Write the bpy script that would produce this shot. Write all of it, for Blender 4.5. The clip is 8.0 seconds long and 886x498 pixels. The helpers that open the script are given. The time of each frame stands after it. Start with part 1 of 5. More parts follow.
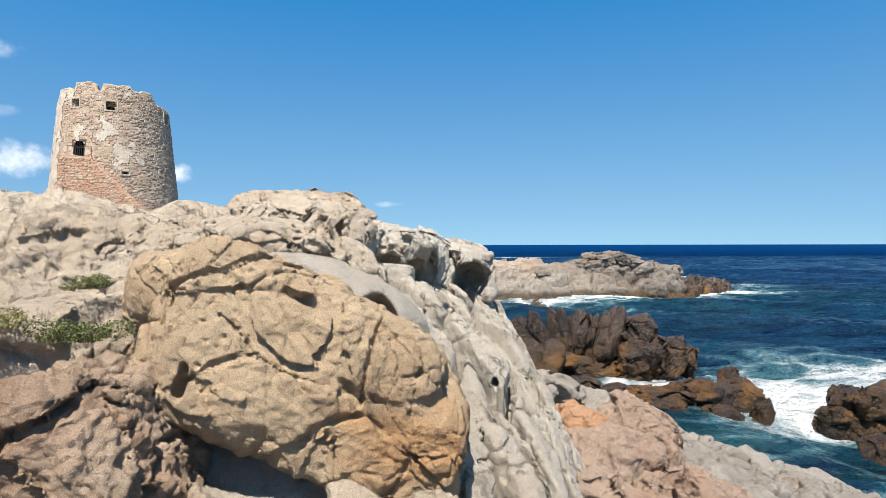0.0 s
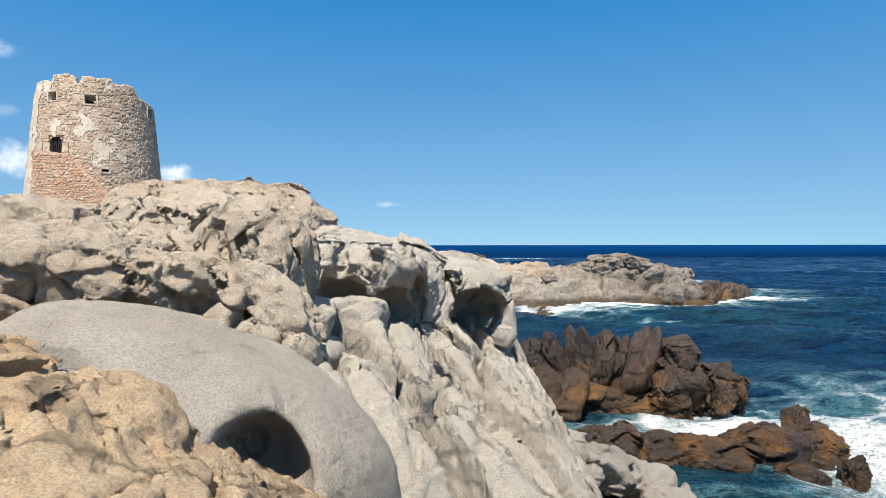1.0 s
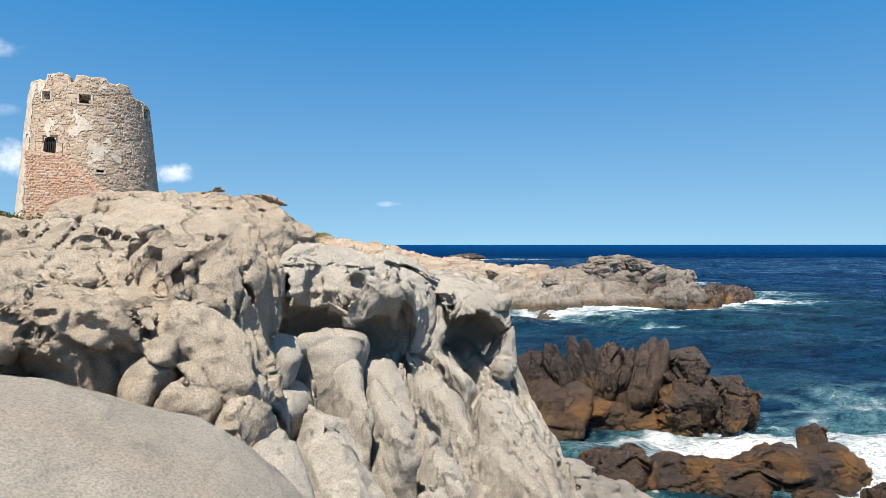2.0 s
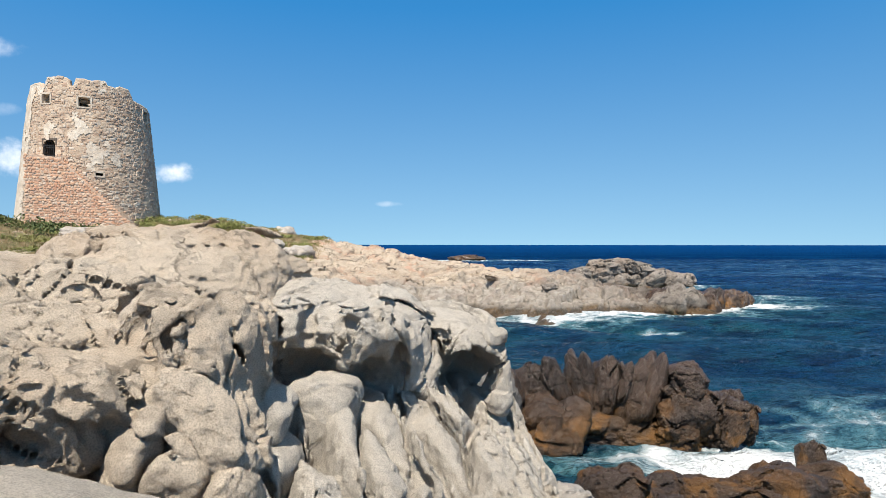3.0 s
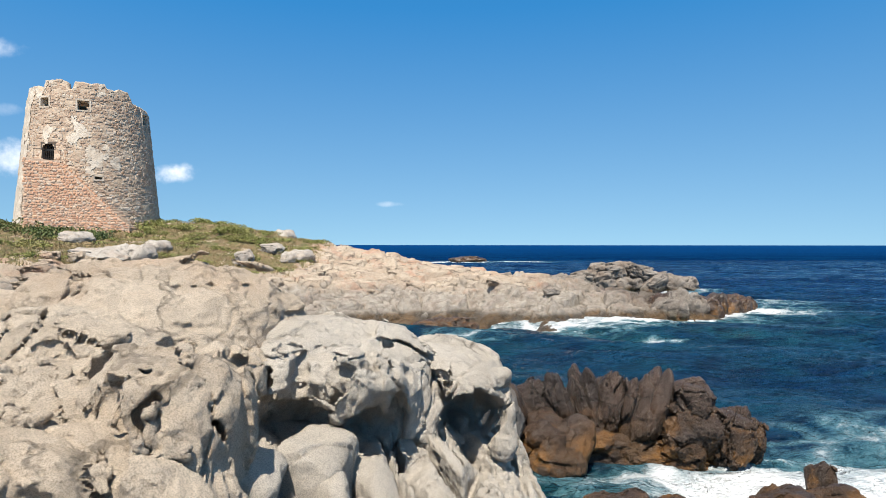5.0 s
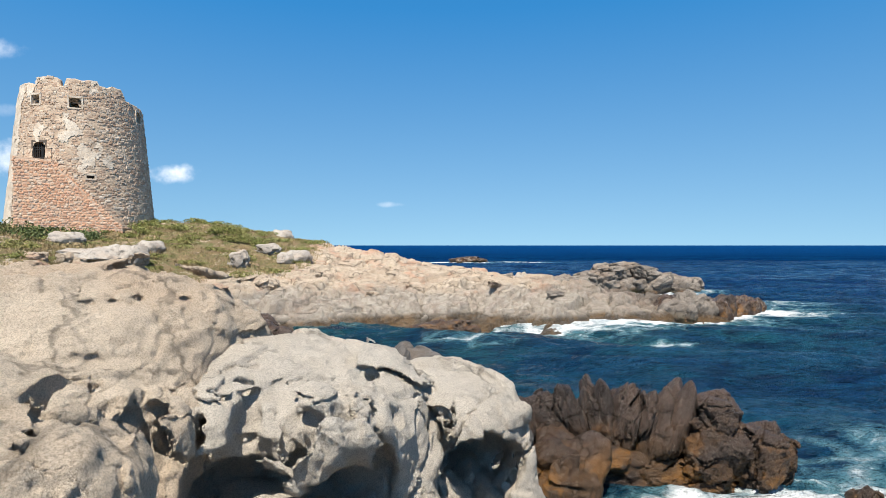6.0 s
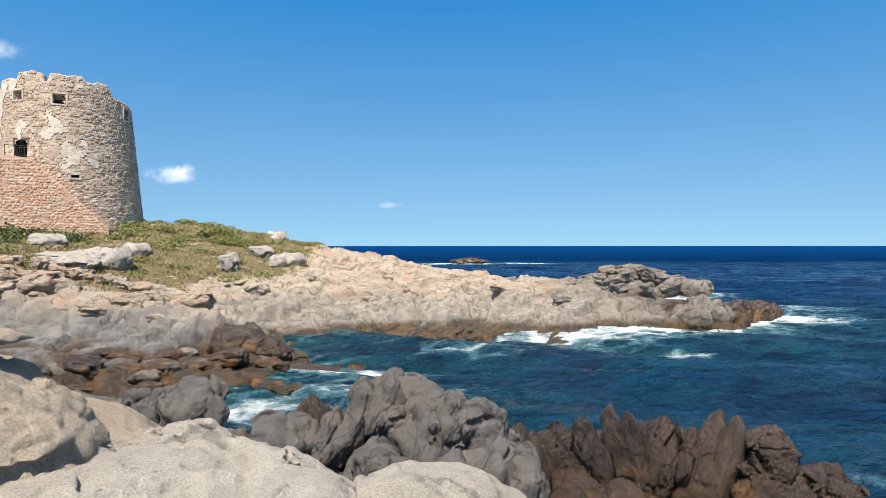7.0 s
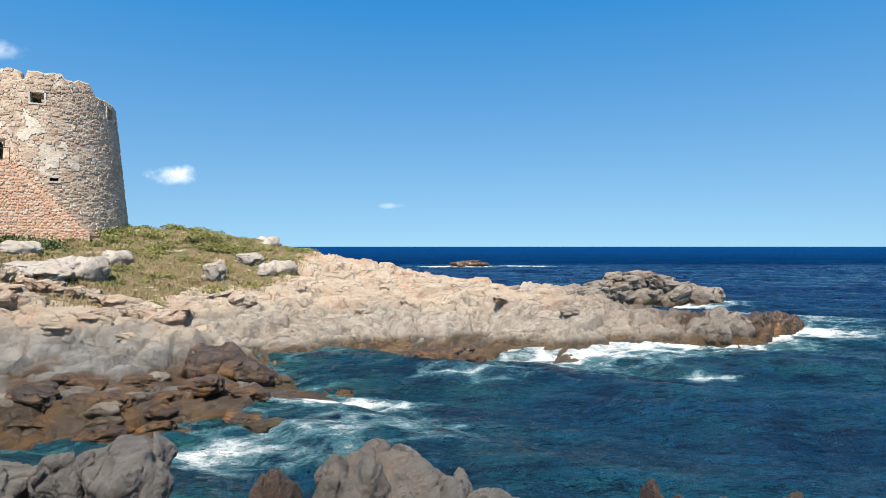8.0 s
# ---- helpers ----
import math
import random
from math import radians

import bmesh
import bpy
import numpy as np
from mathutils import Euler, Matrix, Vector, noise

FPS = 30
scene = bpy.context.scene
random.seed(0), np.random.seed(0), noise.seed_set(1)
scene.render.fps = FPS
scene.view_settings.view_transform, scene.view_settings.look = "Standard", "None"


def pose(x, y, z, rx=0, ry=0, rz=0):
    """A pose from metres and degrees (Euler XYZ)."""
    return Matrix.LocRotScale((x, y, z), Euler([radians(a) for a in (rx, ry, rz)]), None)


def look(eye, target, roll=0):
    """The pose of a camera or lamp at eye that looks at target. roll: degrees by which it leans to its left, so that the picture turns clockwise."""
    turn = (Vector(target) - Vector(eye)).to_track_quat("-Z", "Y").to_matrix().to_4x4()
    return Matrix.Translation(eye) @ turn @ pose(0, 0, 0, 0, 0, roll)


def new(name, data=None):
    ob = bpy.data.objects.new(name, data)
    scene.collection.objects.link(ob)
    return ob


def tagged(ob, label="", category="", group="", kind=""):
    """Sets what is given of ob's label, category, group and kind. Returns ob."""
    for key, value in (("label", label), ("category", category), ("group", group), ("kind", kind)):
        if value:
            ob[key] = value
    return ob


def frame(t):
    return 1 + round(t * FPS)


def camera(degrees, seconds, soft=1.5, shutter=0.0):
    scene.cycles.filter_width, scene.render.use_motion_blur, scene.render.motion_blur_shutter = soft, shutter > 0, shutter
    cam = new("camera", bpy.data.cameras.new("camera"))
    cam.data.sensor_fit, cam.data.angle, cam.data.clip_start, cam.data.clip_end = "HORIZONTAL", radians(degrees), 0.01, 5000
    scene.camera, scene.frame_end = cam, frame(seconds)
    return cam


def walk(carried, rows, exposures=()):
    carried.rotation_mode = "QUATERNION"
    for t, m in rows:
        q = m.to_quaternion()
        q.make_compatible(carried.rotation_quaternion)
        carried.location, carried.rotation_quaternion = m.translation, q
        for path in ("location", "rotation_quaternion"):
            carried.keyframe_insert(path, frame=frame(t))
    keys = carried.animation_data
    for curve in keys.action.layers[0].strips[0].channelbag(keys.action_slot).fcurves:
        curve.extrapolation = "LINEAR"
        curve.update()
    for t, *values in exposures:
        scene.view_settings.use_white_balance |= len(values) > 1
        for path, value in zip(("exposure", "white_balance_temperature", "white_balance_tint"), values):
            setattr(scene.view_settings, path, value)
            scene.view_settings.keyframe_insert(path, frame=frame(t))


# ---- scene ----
# ---- camera ----
cam = camera(72.1, 8.0, soft=0.5)
METRES, EYE, TILT, LEAN, TURN = 11.2, 4.2, -0.43, 0.1, 0.0
ROWS = [
    (0.0, 0.0, 0.0, 0.0, 0.0, 0.0, 0.0),
    (0.5, 0.003, 0.1557, 0.0034, 0.03, 0.01, 0.0),
    (1.0, 0.0073, 0.2922, 0.0184, 0.03, 0.02, -0.03),
    (1.5, 0.0117, 0.3501, 0.0261, 0.05, 0.0, -0.05),
    (3.0, 0.019, 0.3612, 0.0657, 0.06, -0.02, -0.15),
    (3.5, 0.0194, 0.3603, 0.0799, 0.07, -0.02, -0.17),
    (4.0, 0.02, 0.3606, 0.0924, 0.08, -0.01, -0.17),
    (5.5, 0.0187, 0.4311, 0.0955, 0.17, 0.01, -0.13),
    (6.0, 0.0187, 0.4992, 0.0958, 0.18, 0.03, -0.1),
    (6.5, 0.0193, 0.5883, 0.0988, 0.2, 0.03, -0.07),
    (7.0, 0.0243, 0.6954, 0.109, 0.27, 0.08, -0.09),
    (7.5, 0.0266, 0.8097, 0.1313, 0.28, 0.11, -0.08),
    (8.0, 0.0275, 0.9286, 0.1545, 0.28, 0.14, -0.1),
]
walk(cam, [(t, pose(0, 0, EYE, TILT, LEAN, TURN) @ pose(METRES * x, METRES * y, METRES * z, 90 + pitch, roll, yaw)) for t, x, y, z, yaw, pitch, roll in ROWS],
     exposures=[(0, 0.77), (6, 0.78), (8, 0.87)])

# ---- light ----
SUN_AZ, SUN_EL = radians(-100), radians(62)
to_sun = Vector((math.cos(SUN_AZ) * math.cos(SUN_EL), math.sin(SUN_AZ) * math.cos(SUN_EL), math.sin(SUN_EL)))
world = bpy.data.worlds.new("world")
scene.world = world
world.use_nodes = True
wn, wl = world.node_tree.nodes, world.node_tree.links
wn.clear()
sky = wn.new("ShaderNodeTexSky")
sky.sky_type, sky.sun_disc = "NISHITA", False
sky.sun_elevation, sky.sun_rotation = SUN_EL, math.pi / 2 - SUN_AZ
sky.air_density, sky.dust_density, sky.ozone_density = 1.0, 0.0, 2.0
# the clear air over the sea: the horizon's haze is thinner than the sky model's
coord = wn.new("ShaderNodeTexCoord")
lift = wn.new("ShaderNodeMapping")
lift.inputs["Scale"].default_value, lift.inputs["Location"].default_value = (1, 1, 0.835), (0, 0, 0.165)
tone = wn.new("ShaderNodeHueSaturation")
height = wn.new("ShaderNodeSeparateXYZ")
wl.new(coord.outputs["Generated"], height.inputs[0])
for socket, low, high, zenith in (("Saturation", 1.14, 1.40, 0.75), ("Value", 0.83, 1.14, 1.05)):
    rise, fade = wn.new("ShaderNodeMapRange"), wn.new("ShaderNodeMapRange")
    rise.inputs[2].default_value, rise.inputs[3].default_value, rise.inputs[4].default_value = 0.36, low, high
    fade.inputs[1].default_value, fade.inputs[2].default_value, fade.inputs[4].default_value = 0.38, 0.8, zenith
    wl.new(height.outputs[2], rise.inputs[0])
    wl.new(height.outputs[2], fade.inputs[0])
    wl.new(rise.outputs[0], fade.inputs[3])
    wl.new(fade.outputs[0], tone.inputs[socket])
tint = wn.new("ShaderNodeMix")
tint.data_type, tint.blend_type = "RGBA", "MULTIPLY"
tint.inputs[0].default_value, tint.inputs[7].default_value = 1.0, (0.98, 1.03, 0.925, 1)
bg = wn.new("ShaderNodeBackground")
bg.inputs["Strength"].default_value = 0.106
wout = wn.new("ShaderNodeOutputWorld")
wl.new(coord.outputs["Generated"], lift.inputs[0])
wl.new(lift.outputs[0], sky.inputs[0])
wl.new(sky.outputs[0], tone.inputs["Color"])
wl.new(tone.outputs[0], tint.inputs[6])
# small fair-weather clouds low over the land
dirs = wn.new("ShaderNodeSeparateXYZ")
wl.new(coord.outputs["Generated"], dirs.inputs[0])


def wmath(op, a, b=0.0):
    n = wn.new("ShaderNodeMath")
    n.operation = op
    for v, s in ((a, 0), (b, 1)):
        if isinstance(v, bpy.types.NodeSocket):
            wl.new(v, n.inputs[s])
        else:
            n.inputs[s].default_value = v
    return n.outputs[0]


ahead = wmath("MAXIMUM", dirs.outputs[1], 0.02)
cu, cw = wmath("DIVIDE", dirs.outputs[0], ahead), wmath("DIVIDE", dirs.outputs[2], ahead)
puff = wn.new("ShaderNodeTexNoise")
puff.inputs["Scale"].default_value, puff.inputs["Detail"].default_value, puff.inputs["Roughness"].default_value = 26, 8, 0.6
wl.new(coord.outputs["Generated"], puff.inputs["Vector"])
fluff = wmath("MULTIPLY", wmath("SUBTRACT", puff.outputs[0], 0.5), 3.4)
cloud = 0.0
for u0, w0, au, aw, thick in ((-0.440, 0.117, 0.058, 0.017, 1.0), (-0.725, 0.14, 0.10, 0.035, 1.0), (-0.73, 0.32, 0.05, 0.022, 0.5), (-0.72, 0.22, 0.03, 0.012, 0.25), (-0.088, 0.066, 0.024, 0.005, 0.28),
                              (-1.1, 0.2, 0.2, 0.05, 0.9), (-1.6, 0.3, 0.25, 0.06, 0.9)):
    e = wmath("ADD", wmath("POWER", wmath("DIVIDE", wmath("SUBTRACT", cu, u0), au), 2.0), wmath("POWER", wmath("DIVIDE", wmath("SUBTRACT", cw, w0), aw), 2.0))
    e = wmath("SUBTRACT", wmath("ADD", 1.0, fluff), e)
    n = wn.new("ShaderNodeMapRange")
    n.interpolation_type = "SMOOTHSTEP"
    wl.new(e, n.inputs[0])
    n.inputs[1].default_value, n.inputs[2].default_value, n.inputs[4].default_value = 0.0, 2.0, thick
    cloud = wmath("MAXIMUM", n.outputs[0], cloud)
white = wn.new("ShaderNodeMix")
white.data_type = "RGBA"
white.inputs[7].default_value = (7.5, 7.6, 7.8, 1)
wl.new(cloud, white.inputs[0])
wl.new(tint.outputs[2], white.inputs[6])
wl.new(white.outputs[2], bg.inputs[0])
wl.new(bg.outputs[0], wout.inputs[0])
sun_data = bpy.data.lights.new("sun", "SUN")
sun_data.energy, sun_data.angle, sun_data.color = 5.0, radians(0.53), (1.0, 0.93, 0.82)
sun = new("sun", sun_data)
sun.matrix_world = look(to_sun * 100, (0, 0, 0))

# ---- numpy noise ----
rng = np.random.default_rng(7)
TABLE = rng.random((64, 64, 64)).astype(np.float32)
CELLS = rng.random((32, 32, 32, 4)).astype(np.float32)


FLAT = TABLE.ravel()
CELL_AXES = [np.ascontiguousarray(CELLS[..., k]).ravel() for k in range(4)]


def vnoise(p, freq, seed=0):
    """Smooth value noise, 0 to 1; freq may be a vector."""
    freq = np.broadcast_to(np.asarray(freq, np.float32), (3,))
    near, far, fade = [], [], []
    for k, shift in enumerate((12, 6, 0)):
        q = p[:, k] * freq[k] + np.float32(seed * 17.37 + 100.5)
        low = np.floor(q)
        f = (q - low).astype(np.float32)
        low = low.astype(np.int32)
        near.append((low & 63) << shift)
        far.append(((low + 1) & 63) << shift)
        fade.append(f * f * (3 - 2 * f))
    fx, fy, fz = fade
    side = []
    for z in (near[2], far[2]):
        row = []
        for y in (near[1], far[1]):
            yz = y + z
            a = FLAT.take(near[0] + yz)
            row.append(a + (FLAT.take(far[0] + yz) - a) * fx)
        side.append(row[0] + (row[1] - row[0]) * fy)
    return side[0] + (side[1] - side[0]) * fz


def fbm(p, freq, octaves=3, seed=0, gain=0.5):
    """Sum of octaves, about -1 to 1."""
    freq = np.asarray(freq, np.float32)
    total, amp, norm = 0, 1.0, 0
    for o in range(octaves):
        total = total + amp * (2 * vnoise(p, freq * 2.03 ** o, seed + o) - 1)
        norm += amp
        amp *= gain
    return total / norm * 1.4


def cells(p, freq, seed=0):
    """Nearest and second nearest cell distance, and the nearest cell's random value."""
    freq = np.broadcast_to(np.asarray(freq, np.float32), (3,))
    q = [(p[:, k] * freq[k] + np.float32(seed * 9.13 + 50)).astype(np.float32) for k in range(3)]
    base = [np.floor(v - 0.5).astype(np.int32) for v in q]
    f1 = np.full(len(p), 81, np.float32)
    f2, who = f1.copy(), np.zeros(len(p), np.int32)
    for dx in (0, 1):
        for dy in (0, 1):
            for dz in (0, 1):
                c = [b + d for b, d in zip(base, (dx, dy, dz))]
                m = ((c[0] & 31) << 10) + ((c[1] & 31) << 5) + (c[2] & 31)
                d = 0
                for k in range(3):
                    gap = c[k] + np.float32(0.15) + np.float32(0.7) * CELL_AXES[k].take(m) - q[k]
                    d = d + gap * gap
                d = d.astype(np.float32)
                near = d < f1
                f2 = np.where(near, f1, np.minimum(f2, d))
                who = np.where(near, m, who)
                f1 = np.where(near, d, f1)
    return np.sqrt(f1), np.sqrt(f2), CELL_AXES[3].take(who)


def step(a, b, x):
    t = np.clip((x - a) / (b - a), 0, 1)
    return t * t * (3 - 2 * t)


def surface_net(field, lo, hi, vox, margin):
    """Mesh of field(p) = 0 within a box, worked out finely only near the surface."""
    lo, k = np.asarray(lo, np.float32), 4
    n = np.ceil((np.asarray(hi) - lo) / (vox * k)).astype(int) + 1
    g = np.stack(np.meshgrid(*[np.arange(m) for m in n], indexing="ij"), -1).reshape(-1, 3).astype(np.float32)
    coarse = field(lo + (g + 0.5) * (vox * k) - vox * 0.5).reshape(n).astype(np.float32)
    live = np.abs(coarse) < vox * k * 0.95 + margin
    full = np.repeat(np.repeat(np.repeat(np.sign(coarse), k, 0), k, 1), k, 2).astype(np.float32)
    blocks = np.argwhere(live)
    off = np.stack(np.meshgrid(*[np.arange(k)] * 3, indexing="ij"), -1).reshape(-1, 3)
    idx = (blocks[:, None, :] * k + off[None]).reshape(-1, 3)
    for s in range(0, len(idx), 400000):
        part_idx = idx[s:s + 400000]
        full[part_idx[:, 0], part_idx[:, 1], part_idx[:, 2]] = field(lo + part_idx.astype(np.float32) * vox)
    for a in range(3):
        sl = [slice(None)] * 3
        for end in (0, -1):
            sl[a] = end
            full[tuple(sl)] = np.abs(full[tuple(sl)]) + 0.01
    inside = full < 0
    corner = sum(inside[dx:inside.shape[0] - 1 + dx, dy:inside.shape[1] - 1 + dy, dz:inside.shape[2] - 1 + dz].astype(np.int8)
                 for dx in (0, 1) for dy in (0, 1) for dz in (0, 1))
    act = np.argwhere((corner > 0) & (corner < 8))
    ids = np.full(corner.shape, -1, np.int32)
    ids[act[:, 0], act[:, 1], act[:, 2]] = np.arange(len(act))
    total, count = np.zeros((len(act), 3), np.float32), np.zeros(len(act), np.float32)
    for a in range(3):
        o1, o2 = [b for b in range(3) if b != a]
        for u in (0, 1):
            for v in (0, 1):
                c0 = np.zeros(3, int)
                c0[o1], c0[o2] = u, v
                c1 = c0.copy()
                c1[a] = 1
                p0, p1 = act + c0, act + c1
                f0, f1 = full[p0[:, 0], p0[:, 1], p0[:, 2]], full[p1[:, 0], p1[:, 1], p1[:, 2]]
                cross = (f0 < 0) != (f1 < 0)
                t = np.where(cross, f0 / np.where(cross, f0 - f1, 1), 0)
                pt = np.tile(c0.astype(np.float32), (len(act), 1))
                pt[:, a] = t
                total += pt * cross[:, None]
                count += cross
    verts = lo + (act + total / count[:, None]) * vox
    quads = []
    for a in range(3):
        b, c = (a + 1) % 3, (a + 2) % 3
        sl0, sl1 = [slice(1, -1)] * 3, [slice(1, -1)] * 3
        sl0[a], sl1[a] = slice(0, -1), slice(1, None)
        s0, s1 = inside[tuple(sl0)], inside[tuple(sl1)]
        e = np.argwhere(s0 != s1)
        flip = s0[e[:, 0], e[:, 1], e[:, 2]]
        e = e + 1
        e[:, a] -= 1
        db, dc = np.zeros(3, int), np.zeros(3, int)
        db[b], dc[c] = 1, 1
        cs = [ids[tuple((e - s).T)] for s in (db + dc, dc, db * 0, db)]
        q = np.stack(cs, 1)
        q[~flip] = q[~flip][:, ::-1]
        quads.append(q[(q >= 0).all(1)])
    return verts, np.concatenate(quads)


def mesh_of(name, verts, faces, material, smooth=True):
    """A mesh from arrays of points and of faces with equal corners."""
    me = bpy.data.meshes.new(name)
    verts, faces = np.asarray(verts, np.float32), np.asarray(faces, np.int32)
    k = faces.shape[1]
    me.vertices.add(len(verts))
    me.vertices.foreach_set("co", verts.ravel())
    me.loops.add(faces.size)
    me.loops.foreach_set("vertex_index", faces.ravel())
    me.polygons.add(len(faces))
    me.polygons.foreach_set("loop_start", np.arange(0, faces.size, k, dtype=np.int32))
    me.polygons.foreach_set("use_smooth", np.full(len(faces), smooth))
    me.materials.append(material)
    me.update(calc_edges=True)
    return me


def part(name, bm, material, parent, label=""):
    """A bmesh as one mesh object under a thing."""
    me = bpy.data.meshes.new(name)
    bm.to_mesh(me)
    bm.free()
    me.materials.append(material)
    ob = new(name, me)
    ob.parent = parent
    if label:
        tagged(ob, label)
    return ob


# ---- materials ----
class Nodes:
    """Short hand for building a node material."""

    def __init__(self, name, rough=0.8):
        self.m = bpy.data.materials.new(name)
        self.m.use_nodes = True
        self.n, self.l = self.m.node_tree.nodes, self.m.node_tree.links
        self.b = self.n["Principled BSDF"]
        self.b.inputs["Roughness"].default_value = rough
        self.pos = self.n.new("ShaderNodeNewGeometry").outputs["Position"]

    def put(self, value, socket):
        if isinstance(value, bpy.types.NodeSocket):
            self.l.new(value, socket)
        elif isinstance(value, (tuple, list)) and len(value) == 3 and socket.type == "RGBA":
            socket.default_value = (*value, 1)
        else:
            socket.default_value = value

    def noise(self, scale, detail=4, rough=0.55, vec=None, distort=0.0):
        t = self.n.new("ShaderNodeTexNoise")
        self.put(vec or self.pos, t.inputs["Vector"])
        t.inputs["Scale"].default_value, t.inputs["Detail"].default_value = scale, detail
        t.inputs["Roughness"].default_value, t.inputs["Distortion"].default_value = rough, distort
        return t.outputs["Fac"]

    def voronoi(self, scale, feature="F1", out="Distance", vec=None):
        t = self.n.new("ShaderNodeTexVoronoi")
        t.feature = feature
        self.put(vec or self.pos, t.inputs["Vector"])
        t.inputs["Scale"].default_value = scale
        return t.outputs[out]

    def ramp(self, x, a, b, lo=0.0, hi=1.0):
        t = self.n.new("ShaderNodeMapRange")
        t.interpolation_type = "SMOOTHSTEP"
        for v, s in ((x, 0), (a, 1), (b, 2), (lo, 3), (hi, 4)):
            self.put(v, t.inputs[s])
        return t.outputs[0]

    def mix(self, fac, a, b, mode="MIX"):
        t = self.n.new("ShaderNodeMix")
        t.data_type, t.blend_type = "RGBA", mode
        self.put(fac, t.inputs[0])
        self.put(a, t.inputs[6])
        self.put(b, t.inputs[7])
        return t.outputs[2]

    def math(self, op, a, b=0.0, c=0.0):
        t = self.n.new("ShaderNodeMath")
        t.operation = op
        for v, s in ((a, 0), (b, 1), (c, 2)):
            self.put(v, t.inputs[s])
        return t.outputs[0]

    def scaled(self, sx, sy, sz, rot=(0, 0, 0)):
        t = self.n.new("ShaderNodeMapping")
        self.put(self.pos, t.inputs["Vector"])
        t.inputs["Scale"].default_value = (sx, sy, sz)
        t.inputs["Rotation"].default_value = rot
        return t.outputs[0]

    def height(self):
        t = self.n.new("ShaderNodeSeparateXYZ")
        self.put(self.pos, t.inputs[0])
        return t.outputs[2]

    def bump(self, height, strength, distance, normal=None):
        t = self.n.new("ShaderNodeBump")
        t.inputs["Strength"].default_value, t.inputs["Distance"].default_value = strength, distance
        self.put(height, t.inputs["Height"])
        if normal:
            self.put(normal, t.inputs["Normal"])
        return t.outputs[0]

    def done(self, color=None, rough=None, normal=None):
        for v, s in ((color, "Base Color"), (rough, "Roughness"), (normal, "Normal")):
            if v is not None:
                self.put(v, self.b.inputs[s])
        return self.m


def granite(name, pale, dark, stain, amount=0.5, rough=0.85, wet=None, speck=0.38, relief=0.021, band=(0.35, 1.0), joints=(1.7, 0.48, 0.55), along=None):
    """Weathered granite: two tones, stained patches, speckle; wet gives algae and wet rock above the waterline."""
    k = Nodes(name, rough)
    big = k.noise(0.55, 5, 0.6)
    col = k.mix(k.ramp(big, 0.35, 0.68), pale, dark)
    patch = k.noise(0.38, 6, 0.62, k.scaled(1, 1, 1.5, (0.4, 0.2, 0.9)), 0.6)
    col = k.mix(k.math("MULTIPLY", k.ramp(patch, 0.5, 0.66), amount), col, stain)
    mid = k.noise(5.0, 6, 0.65)
    col = k.mix(k.ramp(mid, 0.36, 0.70, 0.0, 0.28), col, tuple(c * 0.55 for c in dark))
    lichen = k.noise(2.3, 8, 0.7)
    col = k.mix(k.ramp(lichen, 0.58, 0.68, 0.0, 0.36), col, tuple(c * 0.42 for c in dark))
    streak = k.noise(1.1, 7, 0.7, k.scaled(2.2, 2.2, 0.5), 0.5)
    col = k.mix(k.ramp(streak, 0.55, 0.72, 0.0, 0.28), col, tuple(c * 0.5 for c in dark))
    grain = k.noise(110, 3, 0.8)
    col = k.mix(k.ramp(grain, 0.37, 0.56, speck * 1.25, 0.0), col, tuple(c * 0.3 for c in dark))
    coarse = k.noise(26, 5, 0.7)
    col = k.mix(k.ramp(coarse, 0.34, 0.52, speck * 0.4, 0.0), col, tuple(c * 0.4 for c in dark))
    col = k.mix(k.ramp(grain, 0.55, 0.66, 0.0, speck * 0.7), col, (0.75, 0.72, 0.68))
    rv = rough
    wob = k.mix(0.25, k.scaled(*along) if along else k.pos, k.noise(2.5, 4, 0.65))
    split = k.ramp(k.voronoi(joints[0], "DISTANCE_TO_EDGE", "Distance", wob), 0.0, 0.035)
    part_of = k.ramp(k.noise(0.9, 3, 0.5), joints[1], joints[1] + 0.08)
    n0 = k.bump(k.math("MAXIMUM", split, k.math("SUBTRACT", 1.0, part_of)), 1.0, relief * 1.8)
    col = k.mix(k.math("MULTIPLY", k.math("SUBTRACT", 1.0, split), k.math("MULTIPLY", part_of, joints[2])), col, tuple(c * 0.25 for c in dark))
    n1 = k.bump(k.noise(7, 10, 0.74), 1.0, relief * 4.0, n0)
    n2 = k.bump(k.noise(50, 6, 0.8), 1.0, relief * 1.1, n1)
    if wet:
        z = k.math("ADD", k.height(), k.math("MULTIPLY", k.math("SUBTRACT", k.noise(0.9, 6, 0.65), 0.5), 1.3))
        algae = k.mix(k.ramp(k.noise(0.7, 5, 0.6), 0.42, 0.6), wet[0], wet[1])
        algae = k.mix(k.ramp(k.noise(1.6, 5, 0.6), 0.5, 0.64), algae, wet[2])
        f = k.ramp(z, band[0], band[1], 1.0, 0.0)
        col = k.mix(f, col, algae)
        rv = k.ramp(f, 0.2, 1.0, rough, 0.38)
    return k.done(col, rv, n2)


